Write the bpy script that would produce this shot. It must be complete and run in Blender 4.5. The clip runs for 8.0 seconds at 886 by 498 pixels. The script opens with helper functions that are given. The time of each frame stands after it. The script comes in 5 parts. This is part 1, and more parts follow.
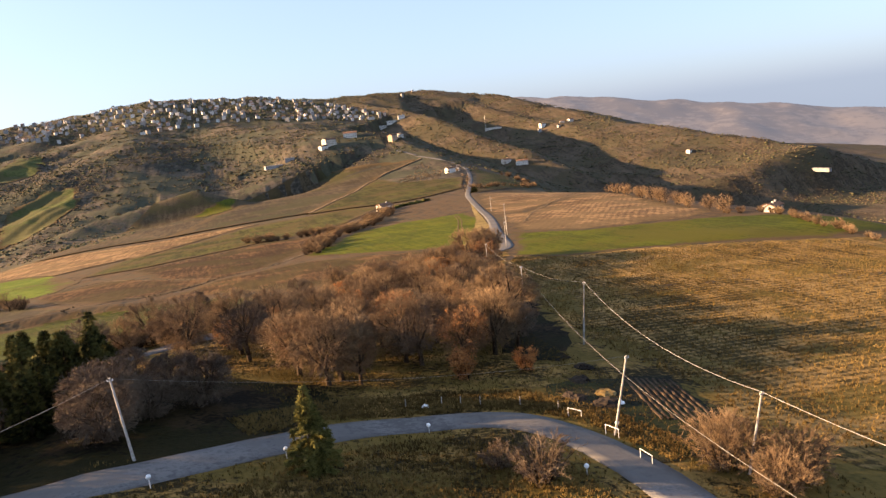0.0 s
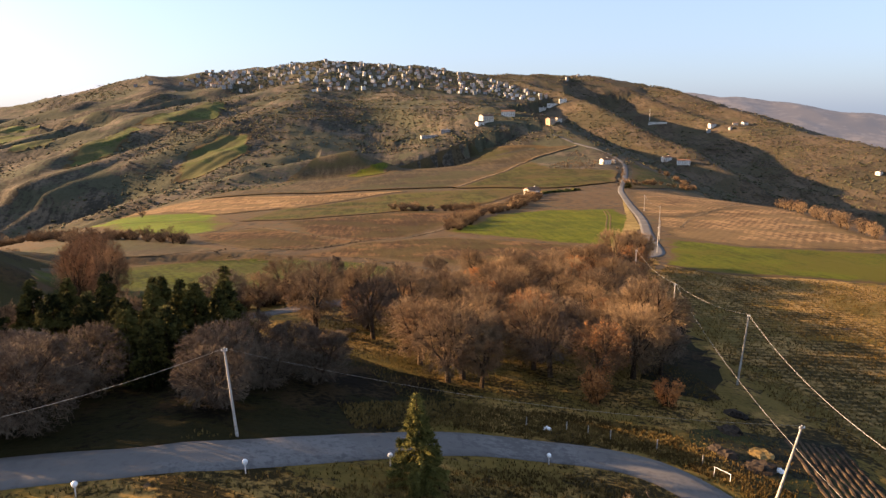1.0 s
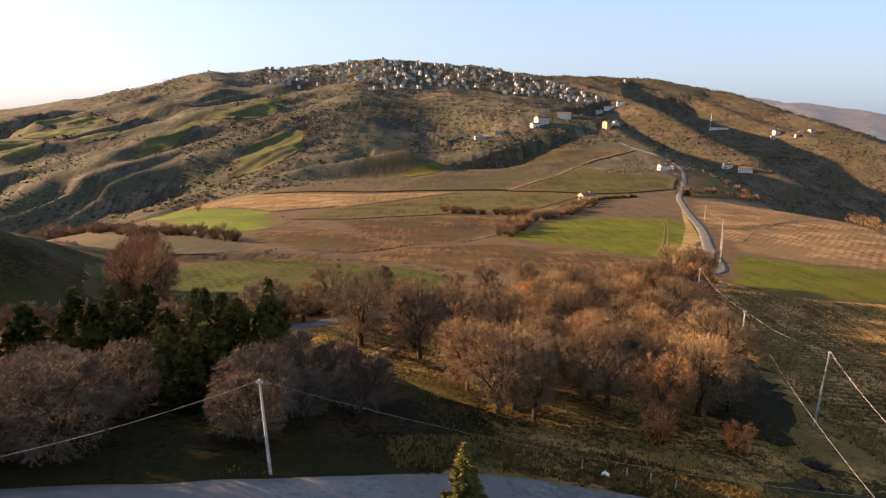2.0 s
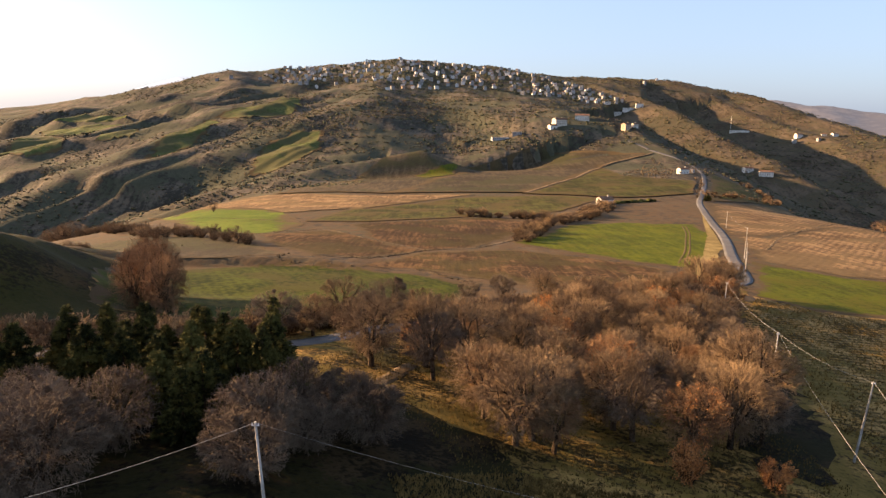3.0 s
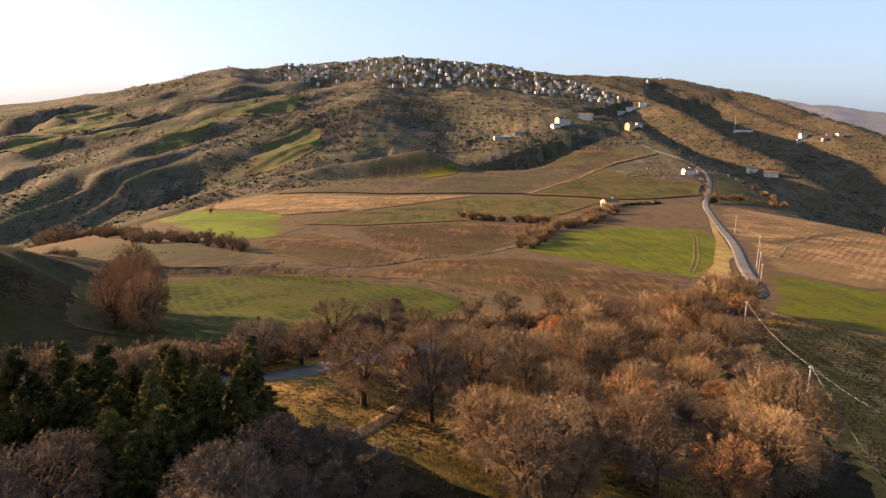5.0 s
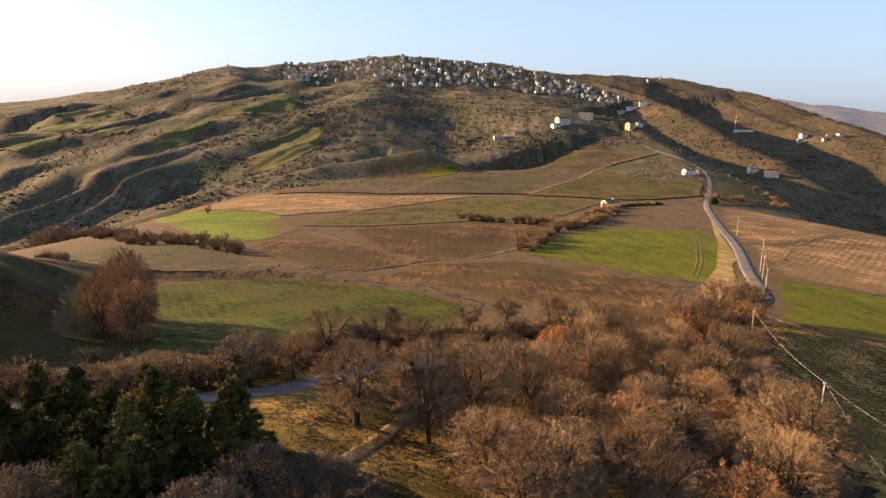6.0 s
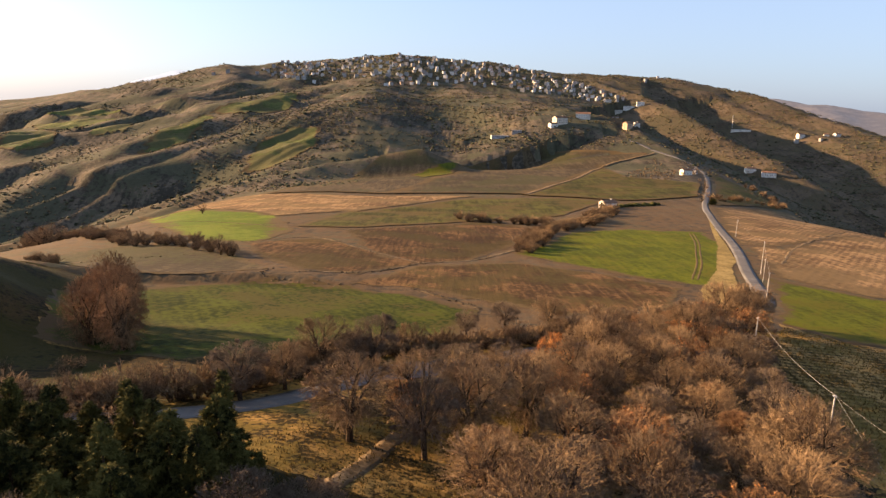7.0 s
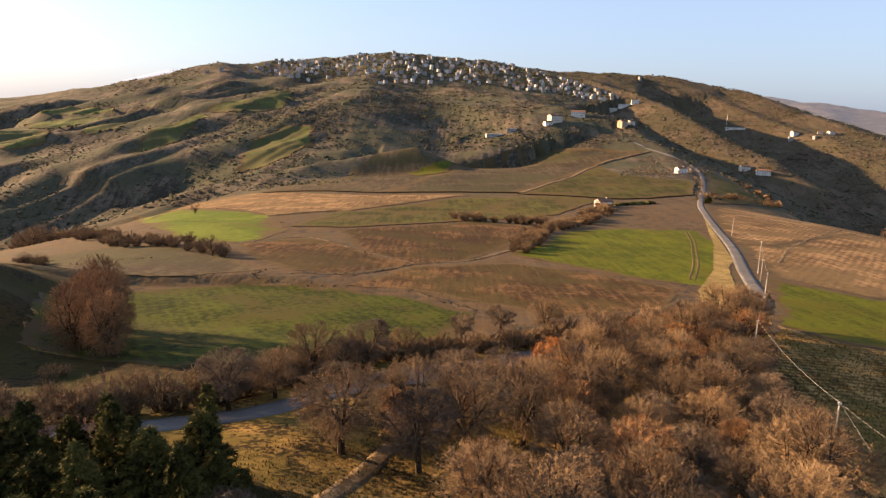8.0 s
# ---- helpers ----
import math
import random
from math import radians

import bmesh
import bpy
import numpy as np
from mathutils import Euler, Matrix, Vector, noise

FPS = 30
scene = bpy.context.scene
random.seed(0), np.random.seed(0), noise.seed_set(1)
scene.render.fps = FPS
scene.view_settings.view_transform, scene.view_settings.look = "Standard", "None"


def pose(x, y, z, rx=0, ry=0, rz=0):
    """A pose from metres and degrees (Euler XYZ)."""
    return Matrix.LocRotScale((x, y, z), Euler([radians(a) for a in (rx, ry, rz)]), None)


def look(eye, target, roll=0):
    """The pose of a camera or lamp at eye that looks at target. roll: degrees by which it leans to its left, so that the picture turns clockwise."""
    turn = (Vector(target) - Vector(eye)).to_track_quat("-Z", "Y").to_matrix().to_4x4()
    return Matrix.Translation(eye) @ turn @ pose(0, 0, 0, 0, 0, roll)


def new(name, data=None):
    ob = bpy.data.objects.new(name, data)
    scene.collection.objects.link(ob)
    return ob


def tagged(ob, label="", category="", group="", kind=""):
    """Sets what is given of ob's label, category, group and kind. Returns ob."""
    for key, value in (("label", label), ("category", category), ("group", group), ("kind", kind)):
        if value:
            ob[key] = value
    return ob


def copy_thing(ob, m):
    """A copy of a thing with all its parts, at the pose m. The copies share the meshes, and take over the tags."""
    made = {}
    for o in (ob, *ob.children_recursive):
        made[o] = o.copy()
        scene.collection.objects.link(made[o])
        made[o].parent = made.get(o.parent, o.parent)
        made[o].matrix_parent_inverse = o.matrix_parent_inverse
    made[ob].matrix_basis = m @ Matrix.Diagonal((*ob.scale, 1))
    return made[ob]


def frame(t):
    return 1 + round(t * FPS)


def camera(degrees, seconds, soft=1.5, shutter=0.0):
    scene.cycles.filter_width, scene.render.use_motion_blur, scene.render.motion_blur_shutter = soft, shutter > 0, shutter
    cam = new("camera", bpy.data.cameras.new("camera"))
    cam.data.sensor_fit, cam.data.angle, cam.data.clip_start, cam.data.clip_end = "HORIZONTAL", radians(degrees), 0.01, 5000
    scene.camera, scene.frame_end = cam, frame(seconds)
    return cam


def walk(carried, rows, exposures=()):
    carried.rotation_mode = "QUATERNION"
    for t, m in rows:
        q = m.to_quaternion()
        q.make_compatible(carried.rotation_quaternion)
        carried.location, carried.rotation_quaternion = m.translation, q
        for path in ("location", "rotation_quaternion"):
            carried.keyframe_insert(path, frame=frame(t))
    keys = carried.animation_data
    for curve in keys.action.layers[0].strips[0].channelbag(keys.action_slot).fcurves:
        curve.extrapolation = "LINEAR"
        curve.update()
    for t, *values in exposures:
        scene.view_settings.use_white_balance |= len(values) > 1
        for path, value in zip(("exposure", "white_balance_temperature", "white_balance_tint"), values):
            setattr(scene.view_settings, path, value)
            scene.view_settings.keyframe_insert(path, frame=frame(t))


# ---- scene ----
cam = camera(66, 8.0, soft=1.4)
walk(cam, [
    (0, pose(-0.19, 0.22, 27.36, 79.786, 0, -16.870) @ pose(0, 0, 0, 0, 0, -6.606)),
    (0.5, pose(0.65, 4.66, 27.36, 79.520, 0, -10.789) @ pose(0, 0, 0, 0, 0, -3.656)),
    (1, pose(0.95, 7.55, 28.00, 78.851, 0, -4.951) @ pose(0, 0, 0, 0, 0, -0.302)),
    (1.5, pose(0.86, 10.23, 28.66, 78.955, 0, -2.844) @ pose(0, 0, 0, 0, 0, -0.171)),
    (2, pose(0.83, 12.79, 29.31, 78.790, 0, -0.704) @ pose(0, 0, 0, 0, 0, 0.905)),
    (3.5, pose(0.73, 20.43, 30.79, 78.752, 0, 0.687) @ pose(0, 0, 0, 0, 0, 1.348)),
    (4, pose(0.69, 22.80, 31.19, 78.710, 0, 0.695) @ pose(0, 0, 0, 0, 0, 1.360)),
    (4.5, pose(0.67, 24.90, 31.65, 78.636, 0, 0.727) @ pose(0, 0, 0, 0, 0, 1.472)),
    (6, pose(0.84, 31.06, 32.65, 78.480, 0, 0.697) @ pose(0, 0, 0, 0, 0, 1.703)),
    (6.5, pose(0.77, 32.80, 32.86, 78.459, 0, 0.614) @ pose(0, 0, 0, 0, 0, 1.809)),
    (7, pose(0.74, 34.31, 33.06, 78.395, 0, 0.425) @ pose(0, 0, 0, 0, 0, 1.850)),
    (7.5, pose(0.76, 35.67, 33.22, 78.306, 0, 0.214) @ pose(0, 0, 0, 0, 0, 1.858)),
    (8, pose(0.78, 36.83, 33.30, 78.256, 0, -0.004) @ pose(0, 0, 0, 0, 0, 1.799)),
], exposures=((0, 2.4, 6500, 16), (1.5, 2.24, 6500, 16), (4, 2.27, 6500, 16), (8, 2.17, 6500, 16)))

# ---- world, sun, exposure ----
SUN_AZIMUTH, SUN_HEIGHT = radians(72), radians(15.2)      # to the left of +y, above the horizon
world = bpy.data.worlds.new("sky")
scene.world = world
world.use_nodes = True
wn = world.node_tree.nodes
sky = wn.new("ShaderNodeTexSky")
sky.sky_type = "NISHITA"
sky.sun_disc = False
sky.sun_elevation = SUN_HEIGHT
sky.sun_rotation = -SUN_AZIMUTH
sky.air_density, sky.dust_density, sky.ozone_density = 1.0, 3.2, 3.5
sky.altitude = 600
veil = wn.new("ShaderNodeMix")          # thin winter haze evens out the sky's colour
veil.data_type = "RGBA"
veil.inputs["Factor"].default_value = 0.4
veil.inputs["B"].default_value = (3.3, 3.95, 5.0, 1)
world.node_tree.links.new(sky.outputs["Color"], veil.inputs["A"])
world.node_tree.links.new(veil.outputs["Result"], wn["Background"].inputs["Color"])
wn["Background"].inputs["Strength"].default_value = 0.054
sun = new("sun", bpy.data.lights.new("sun", "SUN"))
sun.data.energy, sun.data.angle, sun.data.color = 5.0, radians(0.6), (1.0, 0.65, 0.33)
sun_dir = Vector((-math.sin(SUN_AZIMUTH) * math.cos(SUN_HEIGHT), math.cos(SUN_AZIMUTH) * math.cos(SUN_HEIGHT), math.sin(SUN_HEIGHT)))
sun.matrix_world = look(sun_dir * 300, (0, 0, 0))


from mathutils.geometry import delaunay_2d_cdt

# ---- materials ----
def ramp(nodes, stops):
    r = nodes.new("ShaderNodeValToRGB")
    el = r.color_ramp.elements
    for i, (p, c) in enumerate(stops):
        e = el[i] if i < 2 else el.new(p)
        e.position, e.color = p, (*c, 1)
    return r


def surface(name, dark, light, grain=1.0, stain=12.0, rough=0.9, bump=0.3, far=None, stripes=None, spread=0.075, spec=0.06, rim=None, much=0.5, zone=None, streak=None):
    """A matt surface whose colour wanders between two tones at three scales; far adds a third tone in broad patches (much: how far
    they spread), stripes = (angle, spacing, strength) adds drilled rows, rim lets a rough margin of that tone creep in from a patch's edge,
    streak = (angle, width) draws the colour out along the way the land is worked."""
    m = bpy.data.materials.new(name)
    m.use_nodes = True
    n, l = m.node_tree.nodes, m.node_tree.links
    out = n["Principled BSDF"]
    out.inputs["Roughness"].default_value = rough
    out.inputs["Specular IOR Level"].default_value = spec
    geo = n.new("ShaderNodeNewGeometry")

    def noise_of(size, detail, rough_):
        tex = n.new("ShaderNodeTexNoise")
        tex.inputs["Scale"].default_value = 1.0 / size
        tex.inputs["Detail"].default_value = detail
        tex.inputs["Roughness"].default_value = rough_
        l.new(geo.outputs["Position"], tex.inputs["Vector"])
        return tex.outputs["Fac"]

    def maths(op, a, b, c=None):
        q = n.new("ShaderNodeMath")
        q.operation = op
        for i, v in enumerate((a, b, c)):
            if v is None:
                continue
            if isinstance(v, float):
                q.inputs[i].default_value = v
            else:
                l.new(v, q.inputs[i])
        return q.outputs[0]

    def blend(factor, a, b):
        q = n.new("ShaderNodeMix")
        q.data_type = "RGBA"
        l.new(factor, q.inputs["Factor"])
        l.new(a, q.inputs["A"])
        q.inputs["B"].default_value = (*b, 1)
        return q.outputs["Result"]

    def step(v, lo, hi):
        q = n.new("ShaderNodeMapRange")
        q.inputs["From Min"].default_value, q.inputs["From Max"].default_value = lo, hi
        l.new(v, q.inputs["Value"])
        return q.outputs["Result"]

    fine, broad, vast = noise_of(grain, 5, 0.68), noise_of(stain, 4, 0.6), noise_of(stain * 4.5, 3, 0.55)
    value = maths("MULTIPLY_ADD", fine, 0.45, maths("MULTIPLY_ADD", broad, 0.33, maths("MULTIPLY", vast, 0.22)))
    if streak:
        draw = n.new("ShaderNodeMapping")
        draw.inputs["Rotation"].default_value = (0, 0, radians(streak[0]))
        draw.inputs["Scale"].default_value = (1 / streak[1], 0.09 / streak[1], 0.3 / streak[1])
        l.new(geo.outputs["Position"], draw.inputs["Vector"])
        drawn = n.new("ShaderNodeTexNoise")
        drawn.inputs["Scale"].default_value = 1.0
        drawn.inputs["Detail"].default_value = 4
        drawn.inputs["Roughness"].default_value = 0.65
        l.new(draw.outputs["Vector"], drawn.inputs["Vector"])
        value = maths("MULTIPLY_ADD", drawn.outputs["Fac"], 0.26, maths("MULTIPLY", value, 0.74))
    if stripes:
        turn = n.new("ShaderNodeMapping")
        turn.inputs["Rotation"].default_value = (0, 0, radians(stripes[0]))
        l.new(geo.outputs["Position"], turn.inputs["Vector"])
        wave = n.new("ShaderNodeTexWave")
        wave.inputs["Scale"].default_value = 0.314 / stripes[1]
        wave.inputs["Distortion"].default_value = 2.5
        wave.inputs["Detail"].default_value = 3
        wave.inputs["Detail Scale"].default_value = 0.5
        l.new(turn.outputs["Vector"], wave.inputs["Vector"])
        value = maths("MULTIPLY_ADD", maths("SUBTRACT", wave.outputs["Fac"], 0.5), stripes[2], value)
    cr = ramp(n, [(0.5 - spread / 2, dark), (0.5 + spread / 2, light)])
    l.new(value, cr.inputs["Fac"])
    colour = cr.outputs["Color"]
    if far:
        patch = maths("MULTIPLY_ADD", fine, 0.35, maths("MULTIPLY", noise_of(stain * 2.3, 4, 0.6), 0.65))
        colour = blend(maths("MULTIPLY", step(patch, 0.54 - 0.1 * much, 0.565 - 0.1 * much), 0.8), colour, far)
    if rim:
        edge = n.new("ShaderNodeAttribute")
        edge.attribute_name = "rim"
        ragged = maths("MULTIPLY_ADD", maths("SUBTRACT", broad, 0.5), 14.0, maths("MULTIPLY_ADD", maths("SUBTRACT", fine, 0.5), 8.0, edge.outputs["Fac"]))
        inv = maths("SUBTRACT", 1.0, step(ragged, 0.6, 2.6))
        colour = blend(inv, colour, rim)
    if zone:                            # straw-coloured margins on the cultivated spur, brown soil on the eastern slope
        xyz = n.new("ShaderNodeSeparateXYZ")
        l.new(geo.outputs["Position"], xyz.inputs["Vector"])
        south = maths("SUBTRACT", 1.0, step(maths("MULTIPLY_ADD", broad, 220.0, xyz.outputs["Y"]), 640, 860))
        east = step(maths("MULTIPLY_ADD", vast, 400.0, xyz.outputs["X"]), 420, 640)
        colour = blend(maths("MULTIPLY", maths("MAXIMUM", south, maths("MULTIPLY", east, 0.5)), step(fine, 0.36, 0.54)), colour, zone)
    info = n.new("ShaderNodeObjectInfo")
    hsv = n.new("ShaderNodeHueSaturation")
    vary = n.new("ShaderNodeMapRange")
    vary.inputs["To Min"].default_value, vary.inputs["To Max"].default_value = 0.88, 1.12
    l.new(info.outputs["Random"], vary.inputs["Value"])
    l.new(vary.outputs["Result"], hsv.inputs["Value"])
    l.new(colour, hsv.inputs["Color"])
    l.new(hsv.outputs["Color"], out.inputs["Base Color"])
    if bump:
        b = n.new("ShaderNodeBump")
        b.inputs["Strength"].default_value = bump
        b.inputs["Distance"].default_value = grain * 0.35
        l.new(value, b.inputs["Height"])
        l.new(b.outputs["Normal"], out.inputs["Normal"])
    return m


DRY = (0.075, 0.052, 0.024)
EARTH = surface("dry_hillside", (0.033, 0.030, 0.022), (0.104, 0.084, 0.059), grain=5, stain=34, bump=0.9, far=(0.052, 0.054, 0.032), much=0.5, zone=(0.076, 0.050, 0.026), streak=(35, 9.0))
GRASS = surface("winter_grass", (0.022, 0.016, 0.005), (0.235, 0.145, 0.043), grain=0.7, stain=5, bump=1.0, far=(0.095, 0.068, 0.015))
CROP = surface("young_wheat", (0.03794, 0.04668, 0.002814), (0.07758, 0.08631, 0.004825), grain=1.6, stain=18, bump=0.5, far=(0.07166, 0.06341, 0.006433), much=0.2, rim=DRY, streak=(12, 3.0))
CROP_BRIGHT = surface("bright_young_wheat", (0.05375, 0.08309, 0.004641), (0.09537, 0.1173, 0.0119), grain=4, stain=30, bump=0.4, far=(0.06069, 0.07331, 0.00714), much=0.35, rim=DRY)
# Greyed copy of the bright wheat: haze put into its colour.
HAZED_GREEN = surface("hazed_hillside_green", (0.050, 0.062, 0.018), (0.104, 0.110, 0.036), grain=4, stain=30, bump=0.4, far=(0.075, 0.068, 0.030), much=0.4, rim=DRY)
STUBBLE = surface("straw_stubble", (0.07648, 0.04698, 0.02185), (0.2239, 0.1442, 0.06883), grain=1.6, stain=14, bump=0.9, stripes=(35, 3.0, 0.04), far=(0.1005, 0.06992, 0.03168), much=0.3, rim=DRY, streak=(55, 2.2))
FALLOW = surface("brown_fallow", (0.03321, 0.01845, 0.007379), (0.1153, 0.06549, 0.02674), grain=1.5, stain=13, bump=0.9, far=(0.04243, 0.03321, 0.01015), much=0.4, rim=DRY, streak=(75, 1.5))
PLOUGH = surface("ploughed_soil", (0.03468, 0.02742, 0.01613), (0.07903, 0.05967, 0.03387), grain=2.2, stain=30, bump=0.7, far=(0.04193, 0.04032, 0.01613), much=0.3, rim=DRY, streak=(20, 4.0))
OLIVE = surface("olive_pasture", (0.02333, 0.02488, 0.005443), (0.06998, 0.06376, 0.01477), grain=1.3, stain=12, bump=0.8, far=(0.06843, 0.04821, 0.01711), much=0.4, rim=DRY, streak=(65, 3.0))
WEEDS = surface("weedy_stubble", (0.033, 0.0242, 0.0066), (0.2365, 0.1496, 0.0528), grain=0.55, stain=7, bump=1.0, far=(0.088, 0.066, 0.0154), much=0.1, spread=0.085, stripes=(97, 1.7, 0.05), streak=(97, 1.2))
DARK_EARTH = surface("green_black_earth", (0.010, 0.010, 0.006), (0.035, 0.030, 0.013), grain=0.7, stain=5, bump=0.8, far=(0.03, 0.032, 0.009), much=0.3)
# Near-black tone: tree shade painted into the ground's colour.
SHADE_LITTER = surface("shade_dark_litter", (0.00624, 0.00468, 0.00208), (0.03432, 0.02236, 0.00936), grain=0.6, stain=4, bump=1.0, far=(0.0156, 0.01456, 0.00364))
ASPHALT = surface("worn_asphalt", (0.08466, 0.0814, 0.07814), (0.1434, 0.1364, 0.1302), grain=0.8, stain=9, rough=0.8, bump=0.1, far=(0.1038, 0.09768, 0.09152))
DIRT = surface("dirt_track", (0.080, 0.056, 0.031), (0.165, 0.120, 0.070), grain=0.8, stain=4, bump=0.6)
BARK = surface("oak_bark", (0.02664, 0.0183, 0.01157), (0.07104, 0.04995, 0.03127), grain=0.25, stain=2, bump=0.4)
# Grey twigs, also darkened to carry the thicket's shade in their colour.
TWIGS_GREY_SHADE = surface("grey_shaded_twigs", (0.08037, 0.05766, 0.04019), (0.1485, 0.1118, 0.07688), grain=0.8, stain=4, bump=0)
TWIGS = surface("bare_twigs", (0.1194, 0.07806, 0.04408), (0.225, 0.1524, 0.08449), grain=0.8, stain=4, bump=0)
TWIGS_RED = surface("russet_twigs", (0.1308, 0.07216, 0.03608), (0.23, 0.1353, 0.06855), grain=0.8, stain=4, bump=0)
DEAD_LEAF = surface("withered_leaves", (0.22, 0.084, 0.025), (0.42, 0.185, 0.060), grain=0.4, stain=3, bump=0)
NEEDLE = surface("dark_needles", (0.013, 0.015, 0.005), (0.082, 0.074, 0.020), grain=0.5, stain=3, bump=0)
# Base colour raised to stand in for sunlight on the fir.
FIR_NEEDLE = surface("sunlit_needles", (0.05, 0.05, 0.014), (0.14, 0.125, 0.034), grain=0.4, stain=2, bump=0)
POLE_MAT = surface("weathered_concrete", (0.24, 0.22, 0.19), (0.40, 0.37, 0.33), grain=0.3, stain=2, bump=0.15)
METAL = surface("galvanised_steel", (0.42, 0.42, 0.42), (0.55, 0.55, 0.55), grain=0.2, stain=1, rough=0.5, bump=0, spec=0.5)
CABLE = surface("aluminium_cable", (0.24, 0.22, 0.19), (0.34, 0.32, 0.28), grain=0.4, stain=3, rough=0.6, bump=0, spec=0.4)
GLOBE = surface("opal_globe", (0.78, 0.78, 0.76), (0.85, 0.85, 0.83), grain=0.3, stain=1, rough=0.35, bump=0, spec=0.5)
PLASTER = surface("pale_plaster", (0.50, 0.46, 0.40), (0.68, 0.64, 0.57), grain=0.8, stain=5, bump=0.05)
CREAM = surface("cream_plaster", (0.40, 0.36, 0.29), (0.54, 0.49, 0.41), grain=0.8, stain=5, bump=0.05)
OCHRE = surface("ochre_plaster", (0.28, 0.21, 0.15), (0.38, 0.29, 0.21), grain=0.8, stain=5, bump=0.05)
GREY_WALL = surface("grey_render", (0.20, 0.195, 0.19), (0.32, 0.31, 0.30), grain=0.8, stain=5, bump=0.05)
# Darker grey walls: the upper town's shade put into the colour.
TOWN_GREY = surface("shade_grey_town_wall", (0.21, 0.2063, 0.1988), (0.315, 0.3075, 0.2925), grain=0.8, stain=5, bump=0.05)
TOWN_PALE = surface("whitewashed_town_wall", (0.44, 0.424, 0.4), (0.576, 0.56, 0.528), grain=0.8, stain=5, bump=0.05)
TILE = surface("clay_roof_tiles", (0.10, 0.058, 0.038), (0.19, 0.115, 0.075), grain=0.5, stain=4, bump=0.3)
GLASS_DARK = surface("dark_window", (0.02, 0.022, 0.025), (0.04, 0.042, 0.045), grain=1, stain=4, rough=0.15, bump=0, spec=0.6)
SCRUB = surface("dark_scrub", (0.052, 0.0403, 0.0247), (0.1196, 0.0884, 0.052), grain=1.5, stain=9, bump=0)
SCRUB_GREEN = surface("evergreen_scrub", (0.0338, 0.0377, 0.0221), (0.0884, 0.0845, 0.0455), grain=1.5, stain=9, bump=0)
TILLED = surface("dark_tilled_earth", (0.025, 0.018, 0.012), (0.07, 0.05, 0.032), grain=0.4, stain=3, bump=0.6)
STRAW = surface("straw_heap", (0.148, 0.0962, 0.0333), (0.266, 0.185, 0.074), grain=0.3, stain=1.5, bump=0.6)
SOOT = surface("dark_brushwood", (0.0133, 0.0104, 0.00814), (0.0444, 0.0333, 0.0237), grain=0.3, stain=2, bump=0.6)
TUFT = surface("dry_tufts", (0.072, 0.04752, 0.015), (0.171, 0.1144, 0.0375), grain=1.5, stain=9, bump=0)
TUFT_GREEN = surface("grass_tufts", (0.052, 0.039, 0.011), (0.120, 0.086, 0.024), grain=1.5, stain=9, bump=0)
VERGE = surface("straw_verge", (0.148, 0.107, 0.037), (0.252, 0.185, 0.0703), grain=0.9, stain=7, bump=0.6)


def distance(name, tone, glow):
    """Far hills with haze put in as emission: dull ground that glows a little."""
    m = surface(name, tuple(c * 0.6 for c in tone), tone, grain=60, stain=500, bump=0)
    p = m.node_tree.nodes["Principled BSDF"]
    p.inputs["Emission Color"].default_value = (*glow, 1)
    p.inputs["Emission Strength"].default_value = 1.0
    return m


FAR_RIGHT = distance("haze_glow_hills", (0.085, 0.072, 0.058), (0.030, 0.031, 0.037))
FAR_LEFT = distance("pale_haze_glow_hills", (0.08, 0.08, 0.08), (0.15, 0.162, 0.175))
# Brushy pasture, darkened in base colour for the shade below the mound.
BRUSH_SHADE = surface("brushy_pasture_shaded", (0.01224, 0.00936, 0.00315), (0.051, 0.03245, 0.0105), grain=0.9, stain=7, bump=1.0, far=(0.0272, 0.02496, 0.004725), much=0.55)
DRILLED = surface("drilled_winter_crop", (0.017, 0.024, 0.003), (0.058, 0.068, 0.007), grain=1.2, stain=10, bump=0.6, stripes=(-28, 2.6, 0.035), far=(0.058, 0.050, 0.012), much=0.2, spread=0.12, rim=DRY)

# ---- the lie of the land: ridges with crests, soft shoulders and flanks ----
def ridge(x, y, line, w, flank_l, flank_r):
    """Height of one ridge. line: (x, y, crest, shoulder left, fall left, shoulder right, fall right)."""
    best = np.full(np.shape(x), 1e9)
    out = np.zeros(np.shape(x))
    for a, b in zip(line[:-1], line[1:]):
        ex, ey = b[0] - a[0], b[1] - a[1]
        k = np.clip(((x - a[0]) * ex + (y - a[1]) * ey) / (ex * ex + ey * ey), 0, 1)
        dx, dy = x - a[0] - k * ex, y - a[1] - k * ey
        d = np.sqrt(dx * dx + dy * dy)
        left = (ex * dy - ey * dx) > 0
        crest, wl, sl, wr, sr = [a[i] + k * (b[i] - a[i]) for i in (2, 3, 4, 5, 6)]
        wide, gentle = np.where(left, wl, wr), np.where(left, sl, sr)
        steep = np.where(left, flank_l, flank_r)
        over = d - wide
        beyond = 0.5 * (over + np.sqrt(over * over + w * w)) - 0.5 * (np.sqrt(wide * wide + w * w) - wide)
        h = crest - gentle * d - (steep - gentle) * beyond
        near = d < best
        out = np.where(near, h, out)
        best = np.where(near, d, best)
    return out


def plain(points, fall=0.0):
    return [(px, py, pz, 0, fall, 0, fall) for px, py, pz in points]


